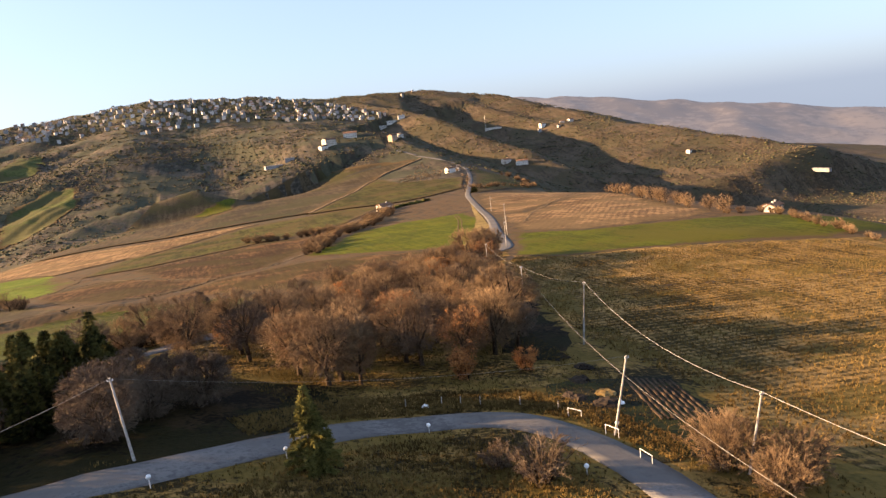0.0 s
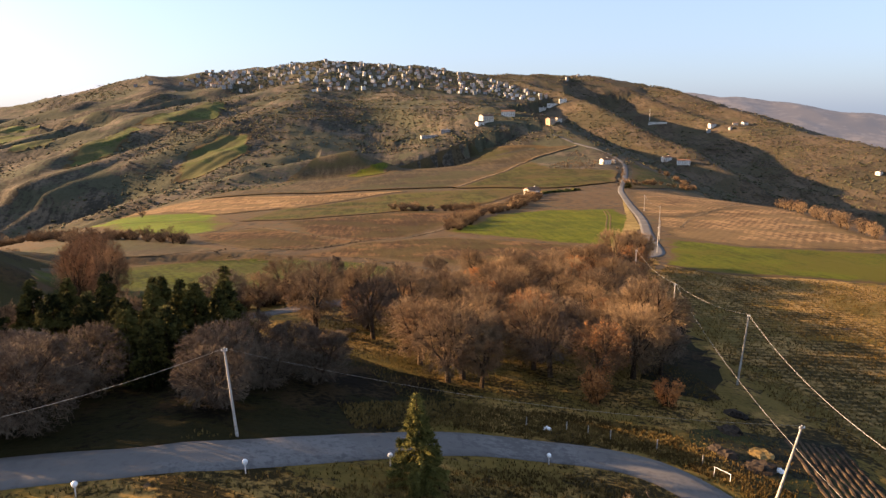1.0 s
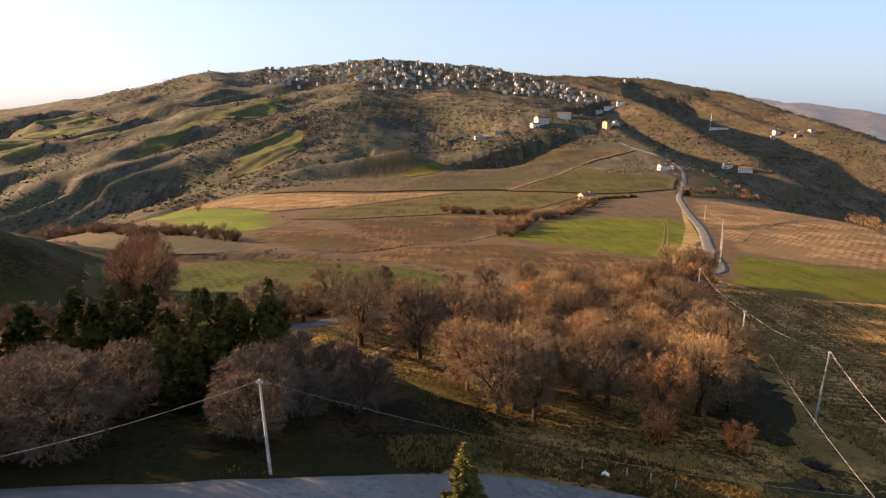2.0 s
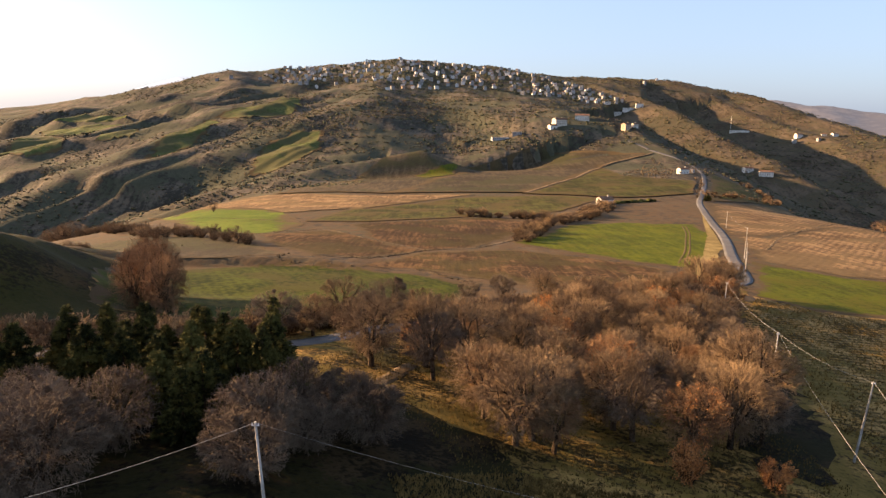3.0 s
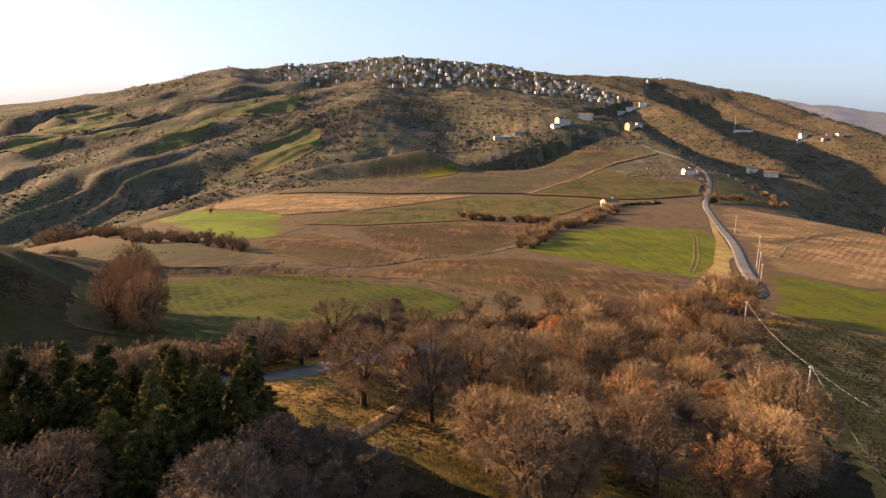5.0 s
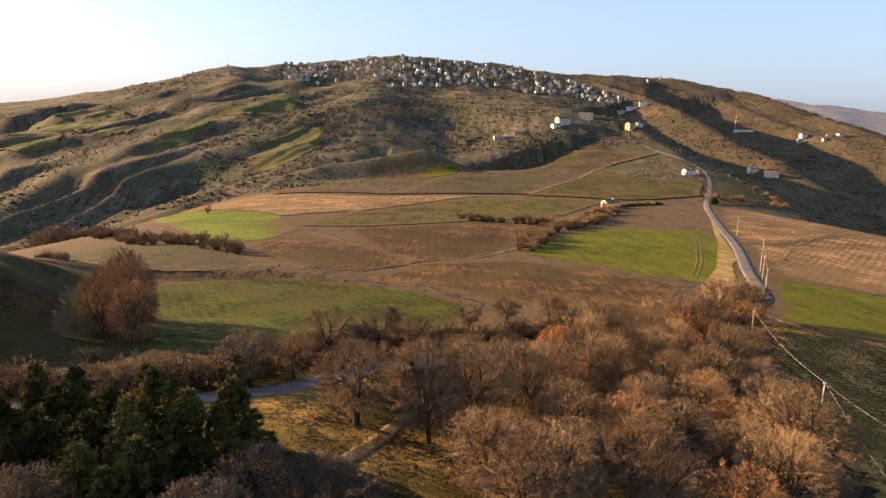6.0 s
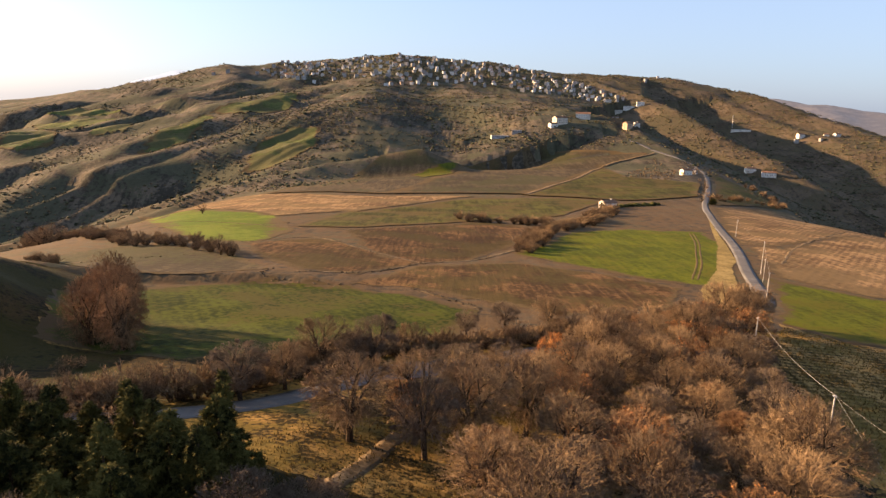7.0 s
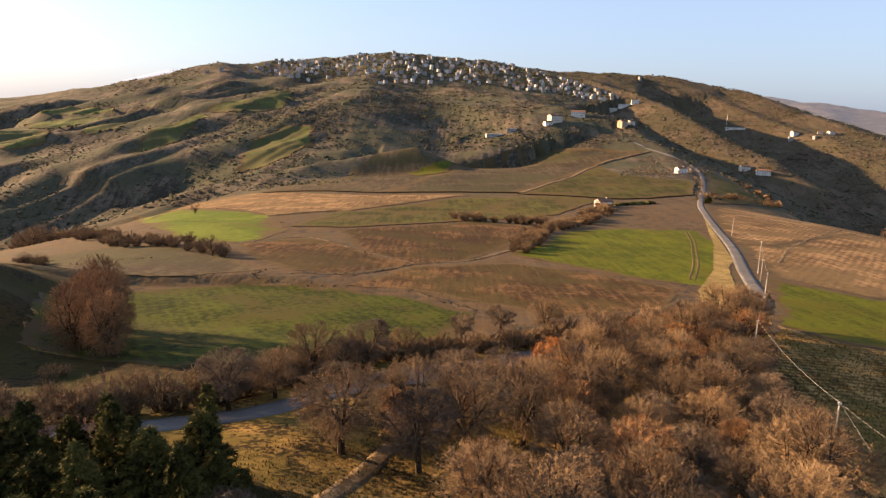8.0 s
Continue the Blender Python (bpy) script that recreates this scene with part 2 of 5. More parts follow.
ROAD_SPUR = [(20, -160, 6, 300, .03, 300, .05), (20, 40, -2, 220, .02, 260, .05), (50, 140, -11, 240, .02, 250, .01), (90, 235, -19, 270, .01, 230, -.01),
             (150, 380, -28, 340, .02, 210, -.02), (206, 579, -36, 400, .02, 50, .05), (296, 887, -33, 260, .03, 60, .10), (298, 992, -13, 120, .1, 40, .2),
             (273, 1103, 16, 50, .15, 40, .2), (192, 1171, 36, 60, .15, 60, .2), (20, 1500, 75, 60, .15, 60, .2)]
TOWN_HILL = plain([(-1700, 1300, -150), (-930, 1693, 25), (-820, 1750, 62), (-585, 1844, 126), (-458, 1983, 146), (-166, 2030, 181), (178, 2129, 167),
                   (359, 2207, 152), (599, 2258, 157), (832, 2074, 107), (917, 1701, 29), (940, 1472, -17), (1050, 1000, -95)], 0.1)
SPURS = [([(-40, 900, -18), (-200, 790, -46), (-330, 700, -76), (-440, 630, -112)], .5, .4),
         ([(-220, 1090, 8), (-400, 965, -38), (-570, 850, -92)], .5, .4),
         ([(-300, 1280, 44), (-520, 1130, -16), (-720, 1000, -80)], .45, .4),
         ([(-148, 1900, 150), (-170, 1560, 92), (-148, 1328, 58), (-190, 1050, 8), (-230, 806, -42), (-330, 600, -75)], .22, .12),
         ([(-330, 1850, 125), (-380, 1400, 50), (-420, 1150, -5), (-500, 900, -62), (-560, 700, -110)], .34, .25),
         ([(-560, 1800, 105), (-640, 1450, 30), (-760, 1150, -40), (-900, 950, -110)], .3, .25),
         ([(360, 2150, 140), (420, 1800, 95), (470, 1500, 40), (560, 1200, -45), (640, 1000, -130)], .46, .42),
         ([(700, 2150, 120), (800, 1700, 20), (900, 1300, -80), (1100, 1000, -150)], .42, .45)]
RIGHT_RIDGE = [(800, 4500, 190), (1969, 3747, 124), (2600, 3100, -20), (3400, 2400, -180)]
LEFT_RIDGE = [(-3300, 3300, -60), (-2318, 3893, 20), (-2000, 4050, 90), (-1650, 4200, 215), (-900, 4600, 170)]
RIGHT_KNOLL = [(1500, 3100, -110), (1350, 2500, -70), (1300, 2100, -90)]


PLATEAU_EDGE = ((-200, 60, 100, 132, 160, 208, 250, 291, 345, 415, 450, 600, 700, 800, 890, 1000), (165, 155, 162, 172, 190, 209, 217, 222, 237, 262, 282, 342, 335, 345, 352, 352))
WEST_VALLEY = [(-900, 380), (-640, 560), (-450, 720), (-330, 850), (-240, 960), (-190, 1060)]
MOUNDS = [(-88, 130, 8, 15, 15), (-92, 150, 12, 18, 18), (-108, 178, 13, 22, 24)]      # centre, height, half widths
BANK = ((-130, -80, -49, -26, -8, 12), (192, 207, 214, 209, 202, 188))      # the step above the green pasture


def smooth_max(a, b, k):
    return 0.5 * (a + b + np.sqrt((a - b) ** 2 + k * k))


def ripple(x, y, size, seed):
    """Cheap rolling relief of one size."""
    r = np.random.RandomState(seed)
    out = np.zeros(np.shape(x))
    for i in range(7):
        a, p, f = r.uniform(0, 6.283), r.uniform(0, 6.283), r.uniform(0.6, 1.7) / size
        out = out + np.sin((x * np.cos(a) + y * np.sin(a)) * 6.283 * f + p)
    return out / 3.0


LATTICE = np.random.RandomState(99).uniform(-1, 1, (256, 256))


def lumps(x, y, size, octaves=3, crease=False):
    """Uneven relief between -1 and 1; crease makes sharp gullies."""
    out, amp, total = np.zeros(np.shape(x)), 1.0, 0.0
    for k in range(octaves):
        u, v = x / size + 17.3 * k, y / size + 41.7 * k
        i, j = np.floor(u).astype(int), np.floor(v).astype(int)
        p, q = u - i, v - j
        p, q = p * p * (3 - 2 * p), q * q * (3 - 2 * q)
        i0, i1, j0, j1 = i % 256, (i + 1) % 256, j % 256, (j + 1) % 256
        n = (LATTICE[i0, j0] * (1 - p) + LATTICE[i1, j0] * p) * (1 - q) + (LATTICE[i0, j1] * (1 - p) + LATTICE[i1, j1] * p) * q
        out = out + amp * (1 - 3 * np.abs(n) if crease else n)
        total, amp, size = total + amp, amp * 0.5, size * 0.48
    return out / total


def ground_z(x, y):
    x, y = np.asarray(x, float), np.asarray(y, float)
    spur = ridge(x, y, ROAD_SPUR, 60, .34, .42)
    hill = ridge(x, y, TOWN_HILL, 40, .3, .21)
    z = smooth_max(spur, hill, 12)
    for line, l, r in SPURS:
        z = smooth_max(z, ridge(x, y, plain(line, 0.05), 30, l, r), 8)
    z = smooth_max(z, ridge(x, y, plain(RIGHT_KNOLL), 60, .15, .2), 10)
    past = x - np.interp(y, PLATEAU_EDGE[0], PLATEAU_EDGE[1]) - 8      # the plateau breaks off into the eastern valley
    z = z - np.clip((1010 - y) / 200, 0, 1) * 0.42 * 0.5 * (past + np.sqrt(past * past + 300))
    z = smooth_max(z, -185 - 0.1 * np.clip(x - 1500, 0, 2500), 30)
    away = np.full(np.shape(x), 1e9)        # the stream's valley below the western slope
    for (ax, ay), (bx, by) in zip(WEST_VALLEY[:-1], WEST_VALLEY[1:]):
        k = np.clip(((x - ax) * (bx - ax) + (y - ay) * (by - ay)) / ((bx - ax) ** 2 + (by - ay) ** 2), 0, 1)
        away = np.minimum(away, np.hypot(x - ax - k * (bx - ax), y - ay - k * (by - ay)))
    z = z - 36 * np.exp(-(away / np.interp(y, (600, 1050), (150, 55))) ** 2) * np.interp(y, (600, 850, 1080), (1, 1, 0.3))
    over = y - np.interp(x, BANK[0], BANK[1])
    z = z + 2.4 * np.exp(-np.clip(over, 0, None) / 40) / (1 + np.exp(np.clip(-over / 0.9, -50, 50))) * np.clip((-16 - x) / 22, 0, 1) * np.clip((x + 125) / 20, 0, 1)
    for mx, my, mh, ma, mb in MOUNDS:
        z = z + mh * np.exp(-(((x - mx) / ma) ** 2 + ((y - my) / mb) ** 2))
    z = z - (0.2 * np.clip(x - 15, -29, 0) + 0.1 * np.clip(x - 15, 0, 45)) * np.clip((170 - y) / 80, 0, 1)
    far = np.clip((np.hypot(x, y) - 250) / 900, 0, 1)
    rough = np.clip((y - 640) / 300, 0, 1) * np.where(x > -90, np.clip((y - 980) / 120 + np.clip((x - 330) / 60, 0, 1), 0, 1), 1)
    z = z + far * 4 * lumps(x, y, 300, 2) + (0.35 + far) * lumps(x, y, 55, 3)
    slope = np.clip((-110 - x) / 160, 0, 1) * np.clip((y - 600) / 150, 0, 1) * np.clip((1750 - y) / 250, 0, 1)
    z = z + slope * 12 * lumps(x * 0.83 - y * 0.55, (x * 0.55 + y * 0.83) * 0.28, 95, 3, True)
    z = z + slope * 6 * lumps(x * 0.83 - y * 0.55 + 40, (x * 0.55 + y * 0.83) * 0.2, 330, 1, True)
    return z + rough * (1 - 0.6 * slope) * 7 * lumps(x * 0.8 + y * 0.6, (y * 0.8 - x * 0.6) * 0.4, 120, 4, True)

# ---- builders ----
def mesh_of(name, verts, faces, material=None, smooth=False):
    me = bpy.data.meshes.new(name)
    me.from_pydata([tuple(v) for v in verts], [], faces)
    if material:
        me.materials.append(material)
    if smooth:
        me.polygons.foreach_set("use_smooth", [True] * len(me.polygons))
    me.update()
    return me


def thing(name, label, category, group="", at=(0, 0, 0), turn=0.0, kind=""):
    """An Empty at a thing's base."""
    ob = new(name)
    ob.empty_display_size = 0.3
    ob.matrix_world = pose(*at, 0, 0, turn)
    return tagged(ob, label, category, group, kind)


def part(name, me, parent, label="", m=None):
    """Links a mesh (or a bmesh with its material already set) as one part under a thing or part."""
    ob = new(name, me)
    ob.parent = parent
    if m is not None:
        ob.matrix_basis = m
    if label:
        ob["label"] = label
    return ob


def gz(x, y):
    return float(ground_z(x, y))


def tube(verts, faces, a, b, ra, rb, sides=5):
    """A tapered stick from a to b, added to the lists; rb 0 gives a point."""
    a, b = Vector(a), Vector(b)
    d = b - a
    if d.length < 1e-6:
        return
    d.normalize()
    u = d.cross((0.31, 0.93, 0.2)).normalized()
    v = d.cross(u)
    base = len(verts)
    ring = [(math.cos(6.2832 * i / sides), math.sin(6.2832 * i / sides)) for i in range(sides)]
    verts.extend(a + (u * c + v * s) * ra for c, s in ring)
    if rb > 0:
        verts.extend(b + (u * c + v * s) * rb for c, s in ring)
        faces.extend((base + i, base + (i + 1) % sides, base + sides + (i + 1) % sides, base + sides + i) for i in range(sides))
        if sides > 3:
            faces.append(tuple(base + sides + i for i in range(sides)))
    else:
        verts.append(b)
        faces.extend((base + i, base + (i + 1) % sides, base + sides) for i in range(sides))


def spline(points, step):
    """A smooth line through plan points, at even steps."""
    p = [Vector(q) for q in points]
    p = [p[0] * 2 - p[1]] + p + [p[-1] * 2 - p[-2]]
    out = []
    for i in range(1, len(p) - 2):
        n = max(2, int((p[i + 1] - p[i]).length / step))
        for k in range(n):
            t = k / n
            out.append(0.5 * (2 * p[i] + (p[i + 1] - p[i - 1]) * t + (2 * p[i - 1] - 5 * p[i] + 4 * p[i + 1] - p[i + 2]) * t * t
                              + (3 * p[i] - p[i - 1] - 3 * p[i + 1] + p[i + 2]) * t ** 3))
    out.append(p[-2])
    return out


# ---- ground ----
def lines(lo, fine_lo, fine_hi, hi, step, growth):
    a = list(np.arange(fine_lo, fine_hi, step))
    s = step
    while a[-1] < hi:
        s *= growth
        a.append(a[-1] + s)
    s, low = step, [fine_lo]
    while low[-1] > lo:
        s *= growth
        low.append(low[-1] - s)
    return np.array(low[:0:-1] + a)


def grid_mesh(name, xs, ys, height, material):
    gx, gy = np.meshgrid(xs, ys)
    co = np.stack([gx, gy, height(gx, gy)], -1).reshape(-1, 3)
    nx, ny = len(xs), len(ys)
    i = (np.arange(ny - 1)[:, None] * nx + np.arange(nx - 1)[None, :]).ravel()
    quads = np.stack([i, i + 1, i + nx + 1, i + nx], -1)
    me = bpy.data.meshes.new(name)
    me.vertices.add(len(co))
    me.vertices.foreach_set("co", co.ravel())
    me.loops.add(quads.size)
    me.loops.foreach_set("vertex_index", quads.ravel())
    me.polygons.add(len(quads))
    me.polygons.foreach_set("loop_start", np.arange(len(quads)) * 4)
    me.polygons.foreach_set("use_smooth", np.ones(len(quads), bool))
    me.update(calc_edges=True)
    me.materials.append(material)
    return me


ground = new("ground", grid_mesh("ground", lines(-3600, -150, 230, 3700, 2.5, 1.022), lines(-500, 20, 330, 4800, 2.5, 1.018), ground_z, EARTH))
tagged(ground, "brown winter hillsides of dry grass and scrub", "ground", kind="structure")


def backdrop(name, line, reach, material, label, seed):
    """A far ridge beyond the land that is built."""
    xs = np.linspace(min(p[0] for p in line) - reach, max(p[0] for p in line) + reach, 130)
    ys = np.linspace(min(p[1] for p in line) - reach, max(p[1] for p in line) + reach, 110)
    ob = new(name, grid_mesh(name, xs, ys, lambda x, y: np.maximum(ridge(x, y, plain(line), 60, .22, .22) + 7 * ripple(x, y, 420, seed) + 5 * lumps(x, y, 160, 3, True), -260), material))
    return tagged(ob, label, "backdrop", kind="structure")


backdrop("backdrop_east", RIGHT_RIDGE, 500, FAR_RIGHT, "long purple-grey ridge in the distance, haze painted in as glow", 40)
backdrop("backdrop_west", LEFT_RIDGE, 450, FAR_LEFT, "pale blue mountains, bright haze painted in as glow", 42)


def drape(name, outline, material, label, category="field", step=None, lift=0.1, ragged=1.0, seed=1):
    """A patch of land cover that lies on the ground inside an outline in plan."""
    r = random.Random(seed)
    pts = [Vector(p) for p in outline]
    size = max((p - q).length for p in pts for q in pts)
    step = step or max(2.5, size / 45)
    edge = []
    for a, b in zip(pts, pts[1:] + pts[:1]):
        n = max(1, int((b - a).length / step))
        for k in range(n):
            q = a + (b - a) * (k / n)
            edge.append(q + Vector((r.uniform(-ragged, ragged), r.uniform(-ragged, ragged))))
    x0, x1 = min(p.x for p in edge), max(p.x for p in edge)
    y0, y1 = min(p.y for p in edge), max(p.y for p in edge)
    inner = [Vector((x, y)) for x in np.arange(x0, x1, step) for y in np.arange(y0, y1, step)]
    n = len(edge)
    vs, _, fs, *_ = delaunay_2d_cdt(edge + inner, [(i, (i + 1) % n) for i in range(n)], [], 1, 1e-4)
    # keep what lies inside the outline
    px, py = np.array([p.x for p in edge]), np.array([p.y for p in edge])

    qx, qy = np.roll(px, 1), np.roll(py, 1)
    mid = np.array([[sum(vs[i].x for i in f) / len(f), sum(vs[i].y for i in f) / len(f)] for f in fs])
    within = np.zeros(len(fs), int)
    for a, b, c, d in zip(px, py, qx, qy):
        within += ((b > mid[:, 1]) != (d > mid[:, 1])) & (mid[:, 0] < (c - a) * (mid[:, 1] - b) / (d - b + 1e-12) + a)
    keep = []
    for f, yes in zip(fs, within % 2 == 1):
        if yes:
            keep.append(f if (vs[f[1]] - vs[f[0]]).cross(vs[f[2]] - vs[f[0]]) > 0 else f[::-1])
    z = ground_z([v.x for v in vs], [v.y for v in vs])
    me = mesh_of(name, [(v.x, v.y, h + lift) for v, h in zip(vs, z)], keep, material, True)
    # how far each point lies inside the outline, for the rough margins
    vx, vy = np.array([v.x for v in vs]), np.array([v.y for v in vs])
    rim = np.full(len(vs), 1e9)
    for a, b in zip(pts, pts[1:] + pts[:1]):
        e = b - a
        k = np.clip(((vx - a.x) * e.x + (vy - a.y) * e.y) / e.length_squared, 0, 1)
        rim = np.minimum(rim, np.hypot(vx - a.x - k * e.x, vy - a.y - k * e.y))
    rim[:n] = 0
    me.attributes.new("rim", "FLOAT", "POINT").data.foreach_set("value", np.minimum(rim / max(1.0, size / 150), 12).astype(np.float32))
    return tagged(new(name, me), label, category, kind="structure")


def ribbon(name, line, width, material, label, category, lift=0.25, step=2.0, crown=0.04, ragged=0.0, seed=1):
    """A road laid along a line in plan, slightly cambered, with a skirt down to the ground."""
    r = random.Random(seed)
    p = spline(line, step)
    plan, faces = [], []
    for i, q in enumerate(p):
        d = (p[min(i + 1, len(p) - 1)] - p[max(i - 1, 0)]).normalized()
        nrm = Vector((-d.y, d.x))
        for k in (-1, -0.98, -0.5, 0, 0.5, 0.98, 1):
            w = k * width / 2 + (r.uniform(-ragged, ragged) if abs(k) > 0.9 else 0)
            plan.append((*(q + nrm * w), k))
    land = ground_z([e[0] for e in plan], [e[1] for e in plan])
    verts = [(x, y, land[i] - 0.06 if abs(k) == 1 else land[i] + lift + crown * (1 - k * k)) for i, (x, y, k) in enumerate(plan)]
    for i in range(len(p) - 1):
        for k in range(6):
            a = i * 7 + k
            faces.append((a + 1, a, a + 7, a + 8))
    ob = new(name, mesh_of(name, verts, faces, material, True))
    return tagged(ob, label, category, kind="structure")

# ---- land cover ----
drape("meadow", [(-90, 35), (-20, -20), (60, -20), (75, 60), (72, 110), (60, 150), (84, 205), (60, 190), (10, 165), (-30, 150), (-60, 165), (-95, 150)], GRASS,
      "thin olive and straw winter grass under oaks", "grass", step=2.5, lift=0.05)
drape("rough_pasture", [(-100, 92), (-125, 160), (-122, 196), (-84, 203), (-84, 176), (-66, 140), (-40, 134), (-30, 138), (-18, 145), (-11, 138), (-20, 121), (-27, 113), (-36, 108), (-50, 105), (-76, 99)], BRUSH_SHADE,
      "dull brown and olive rough pasture, the mound's shade put into its tone", "grass", step=2.5, lift=0.09, seed=52)
drape("green_field", [(25, 286), (65, 377), (96, 397), (137, 395), (127, 342), (99, 263), (82, 236), (65, 242), (51, 258), (35, 277)], CROP, "green field of young wheat beside the road", seed=2)
drape("green_field", [(80, 188), (95, 222), (108, 256), (126, 229), (167, 217), (190, 205), (205, 180), (190, 150), (172, 152), (160, 150), (121, 167), (87, 173)], CROP, "long green field of young wheat across the slope", seed=3)
drape("stubble_field", [(199, 545), (300, 640), (330, 600), (270, 450), (150, 343), (138, 350), (147, 385), (175, 472)], STUBBLE, "pale straw stubble field", seed=4)
drape("stubble_field", [(112, 259), (138, 340), (152, 338), (255, 440), (250, 410), (222, 335), (208, 295), (188, 232), (166, 222), (128, 232)], STUBBLE, "pale stubble field combed by wheel tracks", seed=5)
drape("weedy_field", [(60, 100), (60, 150), (70, 172), (79, 187), (87, 172), (121, 165), (160, 147), (178, 140), (230, 120), (240, 40), (120, -20), (62, 10), (46, 52), (52, 68), (58, 84)], WEEDS, "rough weedy stubble field with dry tufts", lift=0.09, step=3, seed=6)
drape("fallow_field", [(-48, 347), (21, 410), (46, 385), (37, 336), (10, 268), (-11, 252), (-29, 283)], FALLOW, "brown fallow field", seed=7)
drape("fallow_field", [(-77, 290), (-54, 314), (-29, 283), (-11, 252), (-26, 227), (-42, 228), (-60, 252)], FALLOW, "brown fallow strip on the slope", seed=8)
drape("bright_green_field", [(-286, 636), (-175, 512), (-102, 424), (-70, 343), (-73, 290), (-99, 297), (-146, 369)], CROP_BRIGHT, "bright green field at the slope's edge", seed=9)
ribbon("ditch", [(-150, 395), (-112, 372), (-74, 352)], 1.0, SCRUB, "dark furrow across the bright green field", "ditch", lift=0.14, step=4, ragged=0.4, seed=68)
drape("pasture", [(-73, 356), (-63, 449), (20, 570), (98, 588), (121, 565), (69, 456), (15, 410), (-44, 358)], OLIVE, "olive-brown pasture", seed=10, lift=0.35)
drape("fallow_field", [(-285, 650), (-167, 634), (-65, 577), (21, 591), (-64, 453), (-96, 413)], STUBBLE, "tan stubble field below the hill", seed=11, lift=0.3)
drape("ploughed_field", [(-50, 604), (32, 960), (139, 1032), (267, 965), (196, 908), (65, 616)], PLOUGH, "smooth dark ploughed field on a rise", seed=12, lift=1.0)
drape("pasture", [(63, 602), (194, 900), (192, 778), (252, 723), (211, 614), (141, 574)], OLIVE, "olive-green pasture beside the road", seed=13, lift=0.9)
drape("fallow_field", [(-167, 634), (-70, 909), (32, 960), (-50, 604)], PLOUGH, "dull brown fallow slope", seed=14, lift=0.9)
drape("fallow_field", [(-26, 211), (-11, 248), (24, 267), (54, 247), (70, 230), (57, 200), (29, 186), (8, 200), (-9, 213)], FALLOW, "tan fallow field behind the wood", seed=15)
drape("pasture", [(-40, 134), (-66, 140), (-84, 176), (-72, 203), (-49, 214), (-26, 209), (-8, 202), (9, 188), (3, 163), (-17, 146), (-30, 138)], DRILLED, "green pasture with drill rows, half in shade", seed=16)
drape("fallow_field", [(-150, 235), (-118, 283), (-92, 276), (-73, 262), (-51, 226), (-66, 212), (-84, 208), (-122, 200)], PLOUGH, "dull brown field on the mound", seed=17)
drape("green_patch", [(-44, 825), (-8, 870), (14, 925), (2, 830), (-28, 775)], CROP, "faint green patch on the fallow slope", lift=1.4, seed=18)
drape("pasture", [(206, 566), (300, 648), (332, 705), (326, 800), (314, 865), (273, 735), (218, 590)], OLIVE, "olive pasture with bushes east of the road", lift=0.5, seed=19)
HILL_GREENS = [[(-426, 967), (-435, 1075), (-407, 1174), (-376, 1150), (-383, 1030), (-400, 975)], [(-397, 1180), (-364, 1260), (-345, 1420), (-300, 1400), (-275, 1230), (-333, 1144)],
               [(-262, 900), (-270, 1000), (-235, 1055), (-196, 1060), (-186, 980), (-216, 900)], [(-792, 1330), (-737, 1398), (-646, 1365), (-620, 1330), (-654, 1270), (-720, 1240)],
               [(-690, 1040), (-780, 1260), (-690, 1230), (-588, 1054), (-626, 1026)], [(-556, 1080), (-570, 1184), (-511, 1150), (-505, 1105)]]
for i, outline in enumerate(HILL_GREENS):
    drape("green_field", outline, HAZED_GREEN, "narrow green field on the hillside", lift=0.9, ragged=5, seed=30 + i)

# ---- roads ----
ribbon("loop_road", [(-70, 40), (-45, 49), (-32, 52), (-23, 53.3), (-17, 53.6), (-12, 55), (-6, 58), (1, 61.5), (8, 64.3), (16, 65), (23, 63), (27, 58), (29, 50), (29, 40), (26, 28), (18, 8), (4, -22), (-14, -60)], 5.0, ASPHALT, "narrow grey asphalt road that bends round a lawn", "road", lift=0.17, step=1.5, ragged=0.05)
ribbon("lower_road", [(-75, 95), (-48, 101), (-34, 104), (-24, 109), (-17, 116), (-6, 136), (1, 142), (17, 155), (36, 165), (52, 176), (73, 201), (84, 208), (92, 226), (105, 266), (132, 344), (170, 474), (195, 552), (264, 733), (309, 883), (287, 955), (257, 1037)], 4.6, ASPHALT, "grey country road that climbs the spur", "road", lift=0.13, step=2.5, ragged=0.15)
drape("lay_by", [(-15, 121), (-9, 126), (-4, 130), (6, 140), (17, 149), (24, 156), (20, 158), (10, 151), (0, 143), (-8, 135), (-14, 127)], ASPHALT, "asphalt lay-by widening the lower road", "road", step=2.0, lift=0.11, ragged=0.3, seed=70)
ribbon("path", [(-13, 79), (-11, 84), (-8, 92), (-6, 98), (-4, 106)], 2.0, DIRT, "pale dirt path between the trees", "path", lift=0.075, step=1.0, ragged=0.16)
drape("road_verge", [(168, 474), (125, 345), (95, 268), (75, 228), (70, 212), (76, 205), (84, 220), (90, 238), (103, 275), (112, 292), (129, 345)], VERGE, "strip of straw-coloured grass beside the road", "verge", step=2.0, lift=0.12, ragged=0.4, seed=50)
drape("lawn", [(-6, 50), (1, 54.5), (8, 59), (15, 60.5), (21, 57), (24, 51), (24, 40), (15, 25), (-4, 30), (-14, 42)], GRASS, "rough olive lawn inside the road bend", "grass", step=2, lift=0.09, seed=51)
